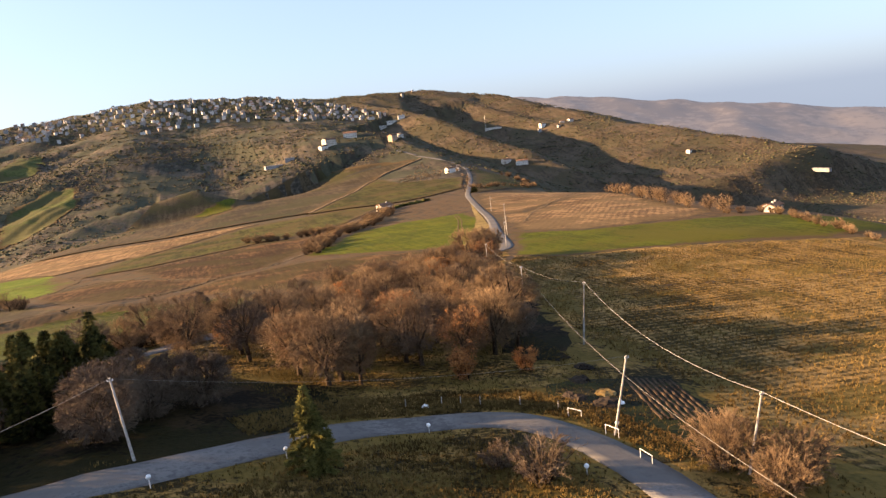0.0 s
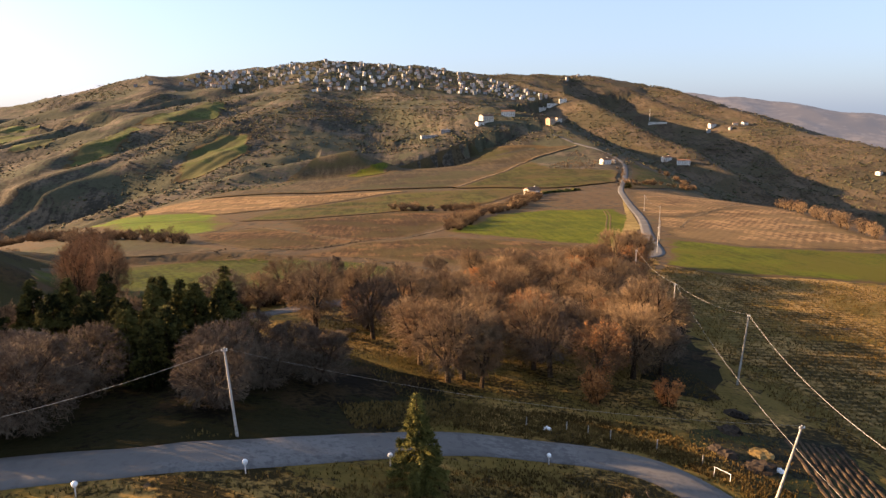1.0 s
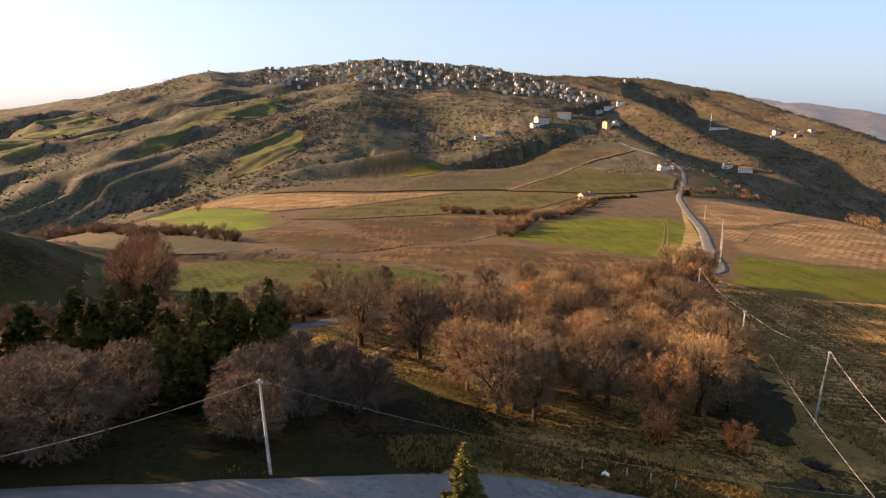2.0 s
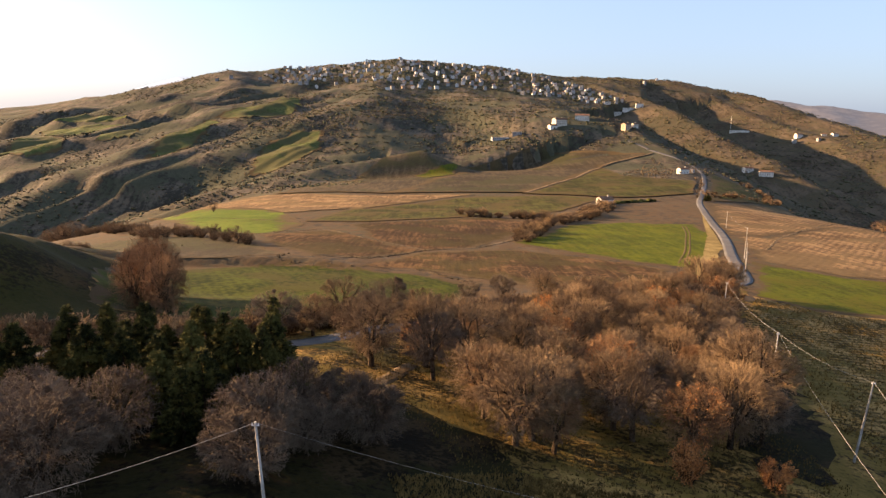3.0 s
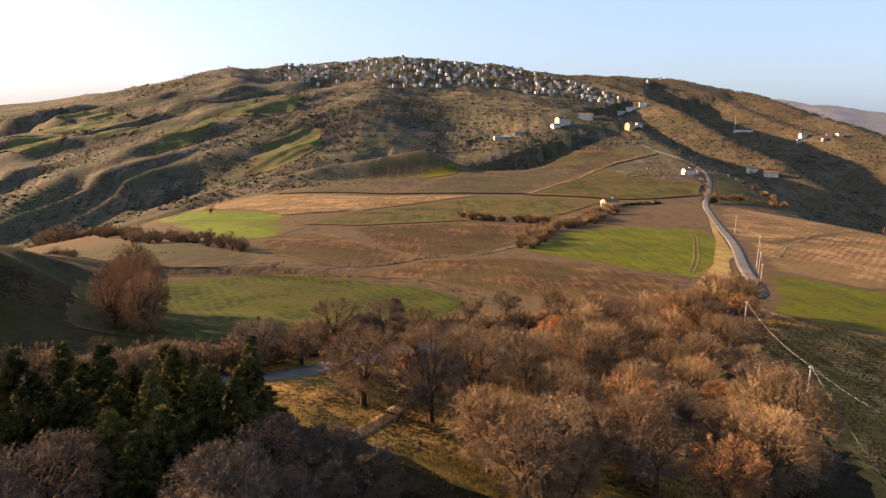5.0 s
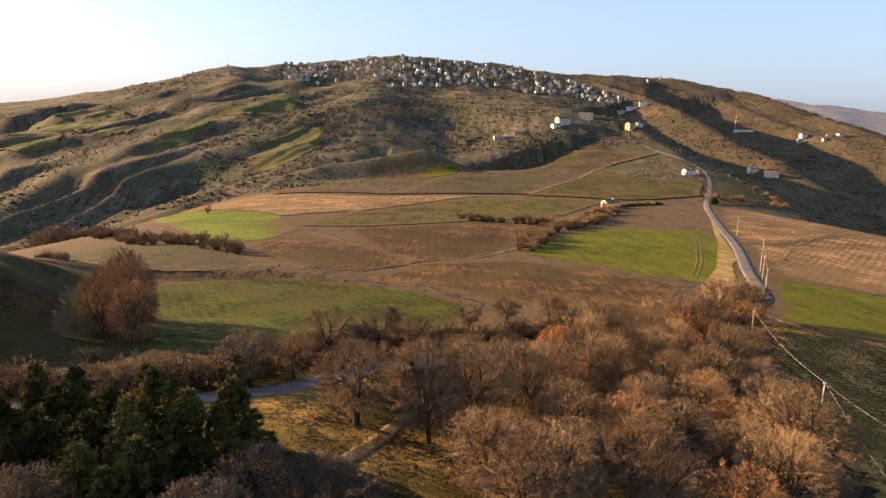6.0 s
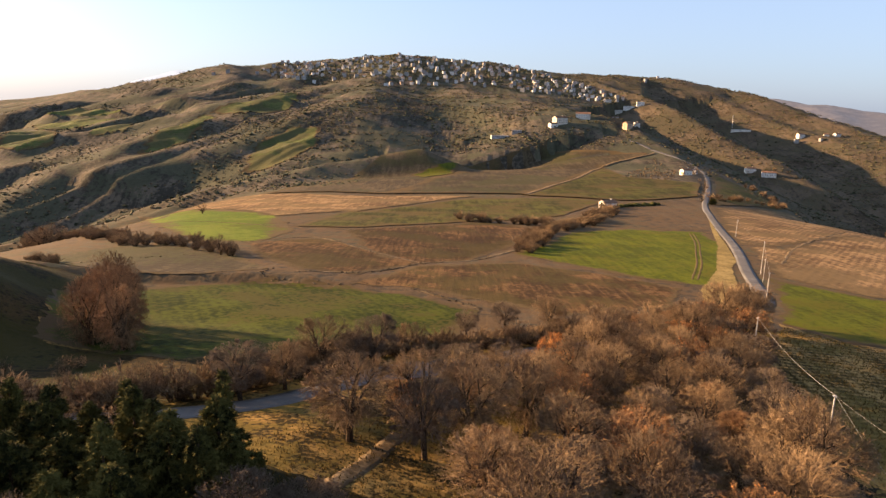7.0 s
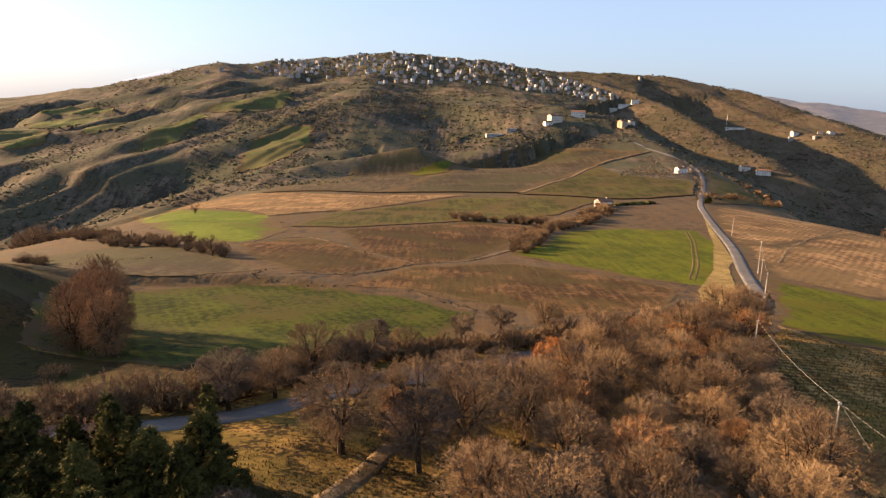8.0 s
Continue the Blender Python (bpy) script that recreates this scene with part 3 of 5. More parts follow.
# Dark sheets painted where shade falls under the thicket and wood edge.
drape("leaf_litter", [(-48, 66), (-40, 56), (-28, 53), (-17, 55), (-6, 60), (3, 66), (8, 74), (6, 82), (-3, 88), (-20, 92), (-42, 88)], SHADE_LITTER, "dark litter with tree shade painted in, under the thicket", "ground", step=1.6, lift=0.11, ragged=0.6, seed=81)
drape("leaf_litter", [(34, 83), (42, 86), (49, 96), (55, 118), (60, 146), (54, 136), (46, 110), (37, 96)], SHADE_LITTER, "dark litter with tree shade painted in, along the wood's edge", "ground", step=1.8, lift=0.12, ragged=1.6, seed=82)
for i, line in enumerate([[(-79, 292), (-56, 316), (-29, 281), (-8, 256)], [(-95, 410), (-64, 450), (-35, 537), (23, 583)], [(-8, 256), (10, 268), (29, 301)], [(-42, 222), (-30, 227), (-20, 237), (-8, 256)],
                          [(129, 291), (166, 351), (240, 440)], [(-8, 211), (9, 190)], [(-137, 352), (-120, 353), (-98, 358), (-80, 375)]]):
    ribbon("ditch", line, (1.2, 2.0, 1.2, 1.2, 1.4, .8, .6)[i], SCRUB, "dark overgrown ditch between fields", "ditch", lift=0.10, step=4, ragged=0.6, seed=60 + i)
for off in (3.2, 5.0):
    ribbon("tyre_track", [(131 - off, 385), (121 - off, 349), (108 - off, 311), (97 - off, 279), (84 - off, 247)], 0.7, OLIVE, "dark tyre track through the young wheat", "track", lift=0.12, step=3, crown=0.0, ragged=0.15, seed=90)
ribbon("farm_lane", [(64, 609), (130, 750), (194, 902), (274, 963)], 4, DIRT, "pale farm lane between fields", "road", lift=1.2, step=6, ragged=0.3)
drape("damp_ground", [(31, 68), (33, 73), (38, 75), (43, 74), (47, 74.5), (51, 74), (46, 58), (41, 55), (40, 50), (35, 48), (31.5, 48), (32.5, 56), (33, 62)], DARK_EARTH, "dark earth round the plot", "ground", step=1.2, lift=0.14, ragged=0.4, seed=80)

# ---- trees ----
R = random.Random(11)


def jitter(r, k):
    return Vector((r.uniform(-k, k), r.uniform(-k, k), r.uniform(-k, k)))


def grow_oak(seed, height, spread, fork, limbs=7, twigs=15000, wood=None, spray=None, leaves=0, leaf=None, shell=3, thick=.019):
    """A bare broad-leaved tree: trunk with forking limbs, and a crown of branchlets and twigs. Two meshes."""
    r = random.Random(seed)
    wv, wf, cv, cf = [], [], [], []
    tr = height * 0.028 + 0.06
    lean = Vector((r.uniform(-.08, .08), r.uniform(-.08, .08), 1)).normalized()
    top = lean * fork
    tube(wv, wf, Vector((0, 0, -0.5)), Vector((0, 0, 0.25)), tr * 1.7, tr * 1.15, 7)
    tube(wv, wf, Vector((0, 0, 0.25)), top, tr * 1.15, tr * 0.85, 7)
    mid = Vector((0, 0, fork + (height - fork) * 0.42))
    half = Vector((spread / 2, spread / 2, (height - fork) * 0.58))
    tips = []
    for i in range(limbs):
        a = 6.283 * (i + r.uniform(-.3, .3)) / limbs
        up = r.uniform(-.05, .95) if i else 1.2
        d = Vector((math.cos(a) * math.cos(up), math.sin(a) * math.cos(up), math.sin(up)))
        end = mid + Vector((d.x * half.x, d.y * half.y, d.z * half.z)) * r.uniform(.62, .78)
        knee = top.lerp(end, 0.45) + jitter(r, .09 * spread) + Vector((0, 0, .05 * height))
        r0 = tr * r.uniform(.42, .6)
        tube(wv, wf, top - lean * .15, knee, r0, r0 * .7, 5)
        tube(wv, wf, knee, end, r0 * .7, r0 * .3, 4)
        for k in range(8):
            t = r.uniform(.15, 1)
            p = top.lerp(knee, t * 2) if t < .5 else knee.lerp(end, t * 2 - 1)
            out = (p - mid)
            out = Vector((out.x / half.x, out.y / half.y, out.z / half.z))
            dirn = (out.normalized() * .7 + jitter(r, .8) + Vector((0, 0, .25))).normalized()
            q = p + Vector((dirn.x * half.x, dirn.y * half.y, dirn.z * half.z)) * r.uniform(.3, .5)
            e = Vector(((q.x - mid.x) / half.x, (q.y - mid.y) / half.y, (q.z - mid.z) / half.z))
            if e.length > .9:
                q = mid + Vector((e.x * half.x, e.y * half.y, e.z * half.z)) * (.9 / e.length)
            tube(wv, wf, p, q, r0 * .3, r0 * .1, 3)
            tips.append((p, q))
    second = []

    def within(q):
        """Keeps a branch inside the rounded crown."""
        e = Vector(((q.x - mid.x) / half.x, (q.y - mid.y) / half.y, (q.z - mid.z) / half.z))
        return mid + (q - mid) / e.length if e.length > 1.06 else q

    for p, q in tips:
        for k in range(6):
            s = p.lerp(q, r.uniform(.35, 1))
            o = ((s - mid).normalized() * .8 + (q - p).normalized() * .5 + jitter(r, .7) + Vector((0, 0, .2))).normalized()
            e = within(s + o * r.uniform(.09, .2) * spread * .9)
            tube(cv, cf, s, e, .04, .018, 3)
            second.append((s, e))
    for k in range(twigs):
        if k % shell:
            p, q = second[r.randrange(len(second))]
            s = p.lerp(q, r.uniform(.2, 1.1))
            o = ((q - p).normalized() * .45 + jitter(r, 1)).normalized()
        else:
            o = Vector((r.gauss(0, 1), r.gauss(0, 1), r.gauss(.25, .9))).normalized()
            lump = 1 + .15 * math.sin(3.1 * o.x + seed) * math.cos(2.7 * o.y + 2 * o.z)
            s = mid + Vector((o.x * half.x, o.y * half.y, o.z * half.z)) * r.uniform(.55, .97) * lump
            o = (o * .7 + jitter(r, 1)).normalized()
        tube(cv, cf, s, s + o * r.uniform(.026, .055) * spread, thick, 0, 3)
    lv, lf = [], []
    for k in range(leaves):
        p, q = second[r.randrange(len(second))]
        c = p.lerp(q, r.uniform(.3, 1.2)) + jitter(r, .35)
        u, w = jitter(r, 1).normalized() * .11, jitter(r, 1).normalized() * .08
        b = len(lv)
        lv.extend((c - u, c + w, c + u, c - w))
        lf.append((b, b + 1, b + 2, b + 3))
    out = [("trunk", mesh_of("trunk", wv, wf, wood or BARK)), ("crown", mesh_of("crown", cv, cf, spray or TWIGS))]
    if leaves:
        out.append(("foliage", mesh_of("foliage", lv, lf, leaf or DEAD_LEAF)))
    return out


def grow_shrub(seed, height, spread, stems=26, twigs=1500, spray=None, leaves=0, leaf=None, thick=.013):
    """A shrub of many stems from the ground, with a crown of fine twigs."""
    r = random.Random(seed)
    wv, wf, cv, cf, lv, lf = [], [], [], [], [], []
    arms = []
    for i in range(stems):
        a, out = r.uniform(0, 6.283), math.sqrt(r.uniform(.02, 1))
        p0 = Vector((math.cos(a), math.sin(a), 0)) * out * .12 * spread - Vector((0, 0, .2))
        p1 = Vector((math.cos(a) * out * spread * .32, math.sin(a) * out * spread * .32, height * r.uniform(.4, .55)))
        p2 = Vector((math.cos(a) * out * spread * .47, math.sin(a) * out * spread * .47, height * (1.02 - .42 * out * out) * r.uniform(.8, 1))) + jitter(r, .1 * spread)
        tube(wv, wf, p0, p1, .05, .03, 4)
        tube(wv, wf, p1, p2, .03, .012, 3)
        for k in range(9):
            s = (p0.lerp(p1, r.uniform(.3, 1)) if k < 4 else p1.lerp(p2, r.uniform(0, 1)))
            e = s + (Vector((s.x, s.y, .45 * s.z)).normalized() * .7 + jitter(r, .8) + Vector((0, 0, .35))).normalized() * spread * r.uniform(.08, .16)
            tube(cv, cf, s, e, .018, .009, 3)
            arms.append((s, e))
    for k in range(twigs):
        p, q = arms[r.randrange(len(arms))]
        s = p.lerp(q, r.uniform(.2, 1))
        tube(cv, cf, s, s + ((q - p).normalized() + jitter(r, .9)).normalized() * spread * r.uniform(.03, .09), thick, 0, 3)
    for k in range(leaves):
        p, q = arms[r.randrange(len(arms))]
        c = p.lerp(q, r.uniform(.3, 1.3)) + jitter(r, .25)
        u, w = jitter(r, 1).normalized() * .10, jitter(r, 1).normalized() * .07
        b = len(lv)
        lv.extend((c - u, c + w, c + u, c - w))
        lf.append((b, b + 1, b + 2, b + 3))
    out = [("stem", mesh_of("stem", wv, wf, BARK)), ("crown", mesh_of("crown", cv, cf, spray or TWIGS))]
    if leaves:
        out.append(("foliage", mesh_of("foliage", lv, lf, leaf or DEAD_LEAF)))
    return out


def grow_conifer(seed, height, spread, needle, tufts=2600, narrow=1.0, droop=.25, bulk=1.0):
    """A conifer: straight trunk, whorls of branches and tufts of needles."""
    r = random.Random(seed)
    wv, wf, cv, cf = [], [], [], []
    tube(wv, wf, (0, 0, -.4), (0, 0, height * .97), height * .02 + .05, .02, 6)
    arms = []
    whorls = int(height * 2.4)
    for i in range(whorls):
        t = (i + .5) / whorls
        z = height * (.06 + .9 * t)
        reach = spread / 2 * ((1 - t) ** narrow) * r.uniform(.75, 1.1) + .12
        for k in range(7):
            a = r.uniform(0, 6.283)
            s = Vector((0, 0, z))
            e = Vector((math.cos(a) * reach, math.sin(a) * reach, z - reach * droop * r.uniform(.3, 1.2) + .18 * reach))
            tube(wv, wf, s, e, .03, .01, 3)
            arms.append((s, e, reach))
    total = sum(x[2] for x in arms)
    for s, e, reach in arms:
        for k in range(max(3, int(tufts * reach / total))):
            t = math.sqrt(r.uniform(.02, 1))
            p = s.lerp(e, t) + jitter(r, .10)
            d = ((e - s).normalized() * .6 + jitter(r, .75) + Vector((0, 0, .15))).normalized()
            tube(cv, cf, p, p + d * r.uniform(.25, .5), r.uniform(.05, .10) * bulk, 0, 3)
    return [("trunk", mesh_of("trunk", wv, wf, BARK)), ("crown", mesh_of("crown", cv, cf, needle))]


def plant(kind, pieces, spots, label, category, group):
    """Builds one tree at the first spot and copies it to the others. spots: (x, y, scale, turn)."""
    z = ground_z([s[0] for s in spots], [s[1] for s in spots])
    first = None
    for (x, y, k, turn), h in zip(spots, z):
        m = pose(x, y, float(h) - .05, 0, 0, turn) @ Matrix.Diagonal((k, k, k * (0.94 + 0.12 * ((turn * 7) % 1)), 1))
        if first is None:
            first = tagged(new(kind), label, category, group)
            first.empty_display_size = .3
            for name, me in pieces:
                part(name, me, first)
            first.matrix_basis = m
            base = first
        else:
            ob = copy_thing(base, Matrix())
            ob.matrix_basis = m


def inside(x, y, poly):
    c = False
    for (x0, y0), (x1, y1) in zip(poly, poly[1:] + poly[:1]):
        if (y0 > y) != (y1 > y) and x < (x1 - x0) * (y - y0) / (y1 - y0) + x0:
            c = not c
    return c


def scatter(r, poly, gap, tries, taken, keep_off=()):
    x0, x1 = min(p[0] for p in poly), max(p[0] for p in poly)
    y0, y1 = min(p[1] for p in poly), max(p[1] for p in poly)
    out = []
    for k in range(tries):
        x, y = r.uniform(x0, x1), r.uniform(y0, y1)
        if inside(x, y, poly) and all((x - a) ** 2 + (y - b) ** 2 > gap * gap for a, b in taken) and all((x - a) ** 2 + (y - b) ** 2 > d * d for a, b, d in keep_off):
            taken.append((x, y))
            out.append((x, y))
    return out


ROAD_CLEAR = [(p.x + 4, p.y - 4, 8.0) for p in spline([(-12, 124), (-6, 136), (1, 142), (17, 155)], 3)] + [(p.x, p.y, 5.3) for p in spline([(-75, 95), (-48, 101), (-34, 104), (-24, 109), (-17, 116), (-6, 136), (1, 142), (17, 155), (36, 165), (52, 176), (73, 201), (84, 208), (92, 226)], 3)] \
    + [(p.x, p.y, 2.6) for p in spline([(-11, 84), (-8, 92), (-6, 98), (-5, 108), (2, 120)], 2)]
OAK = [grow_oak(1, 9.2, 8.8, 2.6), grow_oak(2, 8.2, 7.6, 2.9, limbs=6, spray=TWIGS_GREY_SHADE), grow_oak(3, 10.0, 9.6, 2.4, limbs=8), grow_oak(4, 7.4, 6.4, 2.5, limbs=6, spray=TWIGS_RED), grow_oak(5, 8.8, 8.2, 2.2, limbs=7, spray=TWIGS_RED, leaves=900)]
trunks = [(22, 90), (20.5, 93), (12, 83), (8, 83), (10, 85.5), (5, 93), (-2, 106), (39, 100), (37.5, 102), (-9, 101), (-1, 100), (4, 107), (11, 112), (21, 99), (5, 89)]
taken = list(trunks)
oaks = list(trunks)
oaks += scatter(R, [(14, 92), (28, 86), (42, 96), (48, 130), (56, 150), (72, 188), (50, 168), (30, 158), (14, 146), (4, 134), (2, 122), (10, 112)], 5.6, 5000, taken, ROAD_CLEAR)
oaks += scatter(R, [(-2, 112), (8, 112), (4, 128), (-6, 126)], 7, 800, taken, ROAD_CLEAR)
by = [[] for _ in OAK]
for x, y in oaks:
    big = {(39, 100): 1.28, (22, 90): 1.12, (37.5, 102): 1.1}.get((x, y), R.uniform(.9, 1.13))
    by[R.choice((0, 0, 1, 1, 2, 2, 3, 4))].append((x, y, big, R.uniform(0, 360)))
for pieces, spots in zip(OAK, by):
    if spots:
        plant("oak_tree", pieces, spots, "bare brown oak standing in the wood", "tree", "oaks of the wood")
edge_trees = [(-10, 134, 1.15, 20), (-17, 129, 1.0, 80), (-24, 112, 1.0, 140), (-20, 118, .8, 10), (-13, 131, .8, 60), (22, 171, .9, 200), (13, 170, .85, 250), (38, 152, .9, 33), (5, 164, .7, 120), (-5, 146, .7, 70)]
plant("oak_tree", OAK[1], edge_trees[::2], "bare oak on the verge of the lower road", "tree", "trees along the lower road")
plant("oak_tree", OAK[0], edge_trees[1::2], "bare oak on the verge of the lower road", "tree", "trees along the lower road")

# broad grey thicket between road bend and conifers, shade put into its twig colour
THICKET = [grow_oak(21, 7.2, 9.0, 1.2, limbs=10, twigs=17000, spray=TWIGS_GREY_SHADE, thick=.022), grow_oak(22, 6.6, 8.0, 1.0, limbs=9, twigs=16000, spray=TWIGS_GREY_SHADE, thick=.022)]
# The last two are added out of view, to shade the road.
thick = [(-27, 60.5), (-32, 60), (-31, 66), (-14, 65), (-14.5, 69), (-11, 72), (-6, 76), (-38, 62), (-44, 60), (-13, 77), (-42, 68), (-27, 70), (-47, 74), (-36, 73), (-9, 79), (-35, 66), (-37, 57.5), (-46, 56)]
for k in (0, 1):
    plant("thicket_tree", THICKET[k], [(x, y, R.uniform(.85, 1.1) * (.76 if x > -12 else 1), R.uniform(0, 360)) for x, y in thick[k::2]], "low spreading bare tree, its dense grey twigs darkened for shade", "tree", "thicket beside the road bend")

# tall brown pair below the mound
plant("poplar_clump", grow_oak(31, 13, 9.5, 1.2, limbs=12, twigs=16000, spray=TWIGS_RED, shell=2, thick=.028), [(-52, 140, .9, 0), (-57, 149, 1.1, 90), (-59, 143, .95, 200), (-65, 163, 1.15, 40), (-62, 155, 1.05, 300)], "tall rounded clump of russet bare poplars", "tree", "clump below the mound")

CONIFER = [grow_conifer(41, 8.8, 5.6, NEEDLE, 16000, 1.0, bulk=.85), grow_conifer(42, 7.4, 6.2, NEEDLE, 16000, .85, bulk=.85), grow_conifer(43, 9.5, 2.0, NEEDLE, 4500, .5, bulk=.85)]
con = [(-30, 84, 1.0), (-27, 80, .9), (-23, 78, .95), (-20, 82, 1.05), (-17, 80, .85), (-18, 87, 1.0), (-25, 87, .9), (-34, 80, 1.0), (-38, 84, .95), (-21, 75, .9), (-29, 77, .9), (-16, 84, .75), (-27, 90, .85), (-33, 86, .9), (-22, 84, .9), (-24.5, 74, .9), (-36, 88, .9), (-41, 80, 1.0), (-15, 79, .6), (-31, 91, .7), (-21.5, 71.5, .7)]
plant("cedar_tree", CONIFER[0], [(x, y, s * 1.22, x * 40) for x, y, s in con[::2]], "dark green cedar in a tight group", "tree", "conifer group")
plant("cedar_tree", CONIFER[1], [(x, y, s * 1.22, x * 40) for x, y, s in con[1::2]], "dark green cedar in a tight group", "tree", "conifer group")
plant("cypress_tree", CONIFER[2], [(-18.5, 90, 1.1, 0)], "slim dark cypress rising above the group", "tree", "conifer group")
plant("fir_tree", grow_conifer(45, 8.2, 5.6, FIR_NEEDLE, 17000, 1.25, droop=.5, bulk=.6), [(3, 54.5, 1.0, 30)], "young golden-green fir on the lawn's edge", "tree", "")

# shrubs
plant("withered_shrub", grow_shrub(51, 4.6, 4.6, 34, 2200, TWIGS_RED, 3600), [(25, 80.5, 1.0, 0), (34, 81, .8, 70)], "copper-leaved shrub at the wood's edge", "shrub", "copper shrubs")
plant("lawn_shrub", grow_shrub(52, 3.6, 5.2, 40, 5200, TWIGS_GREY_SHADE, thick=.012), [(20.2, 47, 1.2, 0), (18, 51, .7, 80)], "leafless grey-brown shrub on the lawn", "shrub", "lawn shrubs")
plant("hedge_shrub", grow_shrub(53, 5.4, 7.5, 60, 9500, TWIGS, thick=.014), [(36.5, 45.5, 1.0, 0), (41, 42, .9, 50), (37, 40, .75, 100), (40, 49, .7, 20)], "dense tangled brown shrub beside the plot", "shrub", "tangled shrubs")
plant("copper_oak", grow_oak(55, 7.5, 6.5, 2.4, spray=TWIGS_RED, leaves=6500), [(43, 152, 1.15, 0), (19, 142, 1.0, 90), (-4, 112, .7, 40), (47, 140, .6, 200)], "oak still holding orange withered leaves", "tree", "copper oaks")

# field hedges and copses: bare shrubs further off
HEDGE = [grow_shrub(61, 4.0, 6.5, 24, 650, TWIGS), grow_oak(62, 7, 6.5, 1.6, limbs=7, twigs=2600, spray=TWIGS), grow_shrub(63, 3.6, 5.0, 40, 3200, TWIGS, thick=.03)]


def hedge(line, gap, size, kind, label, group, seed, wander=1.5):
    r = random.Random(seed)
    bush = "verge_bush" if "verge" in label else "slope_bush" if "mound" in label else "hedge_bush"
    plant((bush, "hedge_tree", bush)[kind], HEDGE[kind], [(p.x + r.uniform(-wander, wander), p.y + r.uniform(-wander, wander), size * r.uniform(.65, 1.2), r.uniform(0, 360)) for p in spline(line, gap)],
          label, ("bush", "tree", "bush")[kind], group)


hedge([(10, 415), (36, 404), (55, 402), (64, 390), (46, 352), (30, 292)], 2.6, 1.3, 2, "bare brown hedge bush between fields", "hedge beside the wheat", 1, 4.5)
hedge([(64, 392), (85, 435), (104, 478), (112, 505)], 2.4, 1.3, 2, "bare brown hedge bush between fields", "hedge beside the wheat", 2, 6)
hedge([(250, 415), (225, 345), (208, 291), (196, 255), (187, 225)], 7, 1.0, 1, "bare russet tree on the field's edge", "trees on the plateau edge", 3, 2)
hedge([(186, 222), (196, 210), (178, 175), (172, 155), (165, 140), (170, 120)], 5, .75, 2, "low brown bush on the field's edge", "bushes on the plateau edge", 4)
hedge([(-72, 252), (-86, 272), (-98, 280), (-121, 285), (-150, 320), (-192, 369)], 4.5, 1.1, 2, "bare brown bush on the mound", "bushes on the mound", 5, 4)
hedge([(-98, 280), (-112, 288), (-128, 301), (-146, 318), (-162, 338)], 3.2, 1.15, 2, "bare brown bush on the mound", "bushes on the mound", 23, 5)
plant("roadside_tree", HEDGE[1], [(262, 806, .8, 10), (280, 822, .9, 60), (258, 822, .7, 200), (292, 846, .9, 120), (500, 1186, 1.1, 20), (540, 1180, 1.2, 80), (118, 509, .6, 70)], "bare tree beside a house on the spur", "tree", "trees beside the houses")
hedge([(-205, 380), (-235, 415), (-262, 450)], 5, 1.5, 1, "bare tree at the slope's edge", "trees at the slope's edge", 24, 6)
hedge([(-118, 232), (-123, 240), (-128, 238)], 2.5, .95, 2, "bare brown bush on the mound", "bushes on the mound", 6)
hedge([(-332, 558), (-260, 470), (-215, 410)], 6, 1.3, 2, "bare brown bush on the mound", "bushes on the mound", 7, 5)
plant("hedge_tree", HEDGE[1], [(-150, 445, 1.1, 0), (-80, 268, .9, 30), (-75, 256, 1.0, 80)], "lone bare tree between fields", "tree", "lone trees")
hedge([(60, 182), (72, 193), (66, 200), (48, 180), (30, 168)], 4.5, .9, 0, "brown bush on the road verge", "verge bushes", 8, 2)
hedge([(0, 149), (18, 162), (37, 172), (56, 187)], 1.8, 1.1, 2, "brown bush on the road verge", "verge bushes", 9, 1)
hedge([(-60, 106), (-44, 106), (-35, 109), (-28, 114), (-22, 123), (-11, 141), (0, 149)], 1.6, 1.1, 2, "brown bush on the road verge", "verge bushes", 10, 1)
hedge([(222, 600), (262, 640), (300, 655), (330, 720), (334, 800)], 6, 1.3, 2, "brown bush on the spur's edge", "bushes on the spur's edge", 25, 7)
hedge([(205, 585), (215, 610), (235, 660), (262, 745)], 11, .8, 0, "brown bush beside the upper road", "upper road bushes", 11, 3)

hedge([(-30, 99), (-36, 96), (-42, 93), (-50, 92), (-40, 98), (-28, 97)], 2.6, .75, 0, "dark bare bush behind the conifers", "bushes behind the conifers", 21, 2)
hedge([(-62, 122), (-55, 126), (-47, 118), (-41, 124), (-36, 117)], 3.5, .5, 0, "low brown bush in the rough pasture", "pasture bushes", 22, 3)
plant("roadside_cedar", CONIFER[1], [(203, 562, .75, 0), (208, 570, .8, 50), (214, 582, .6, 90)], "dark evergreen beside the upper road", "tree", "roadside evergreens")

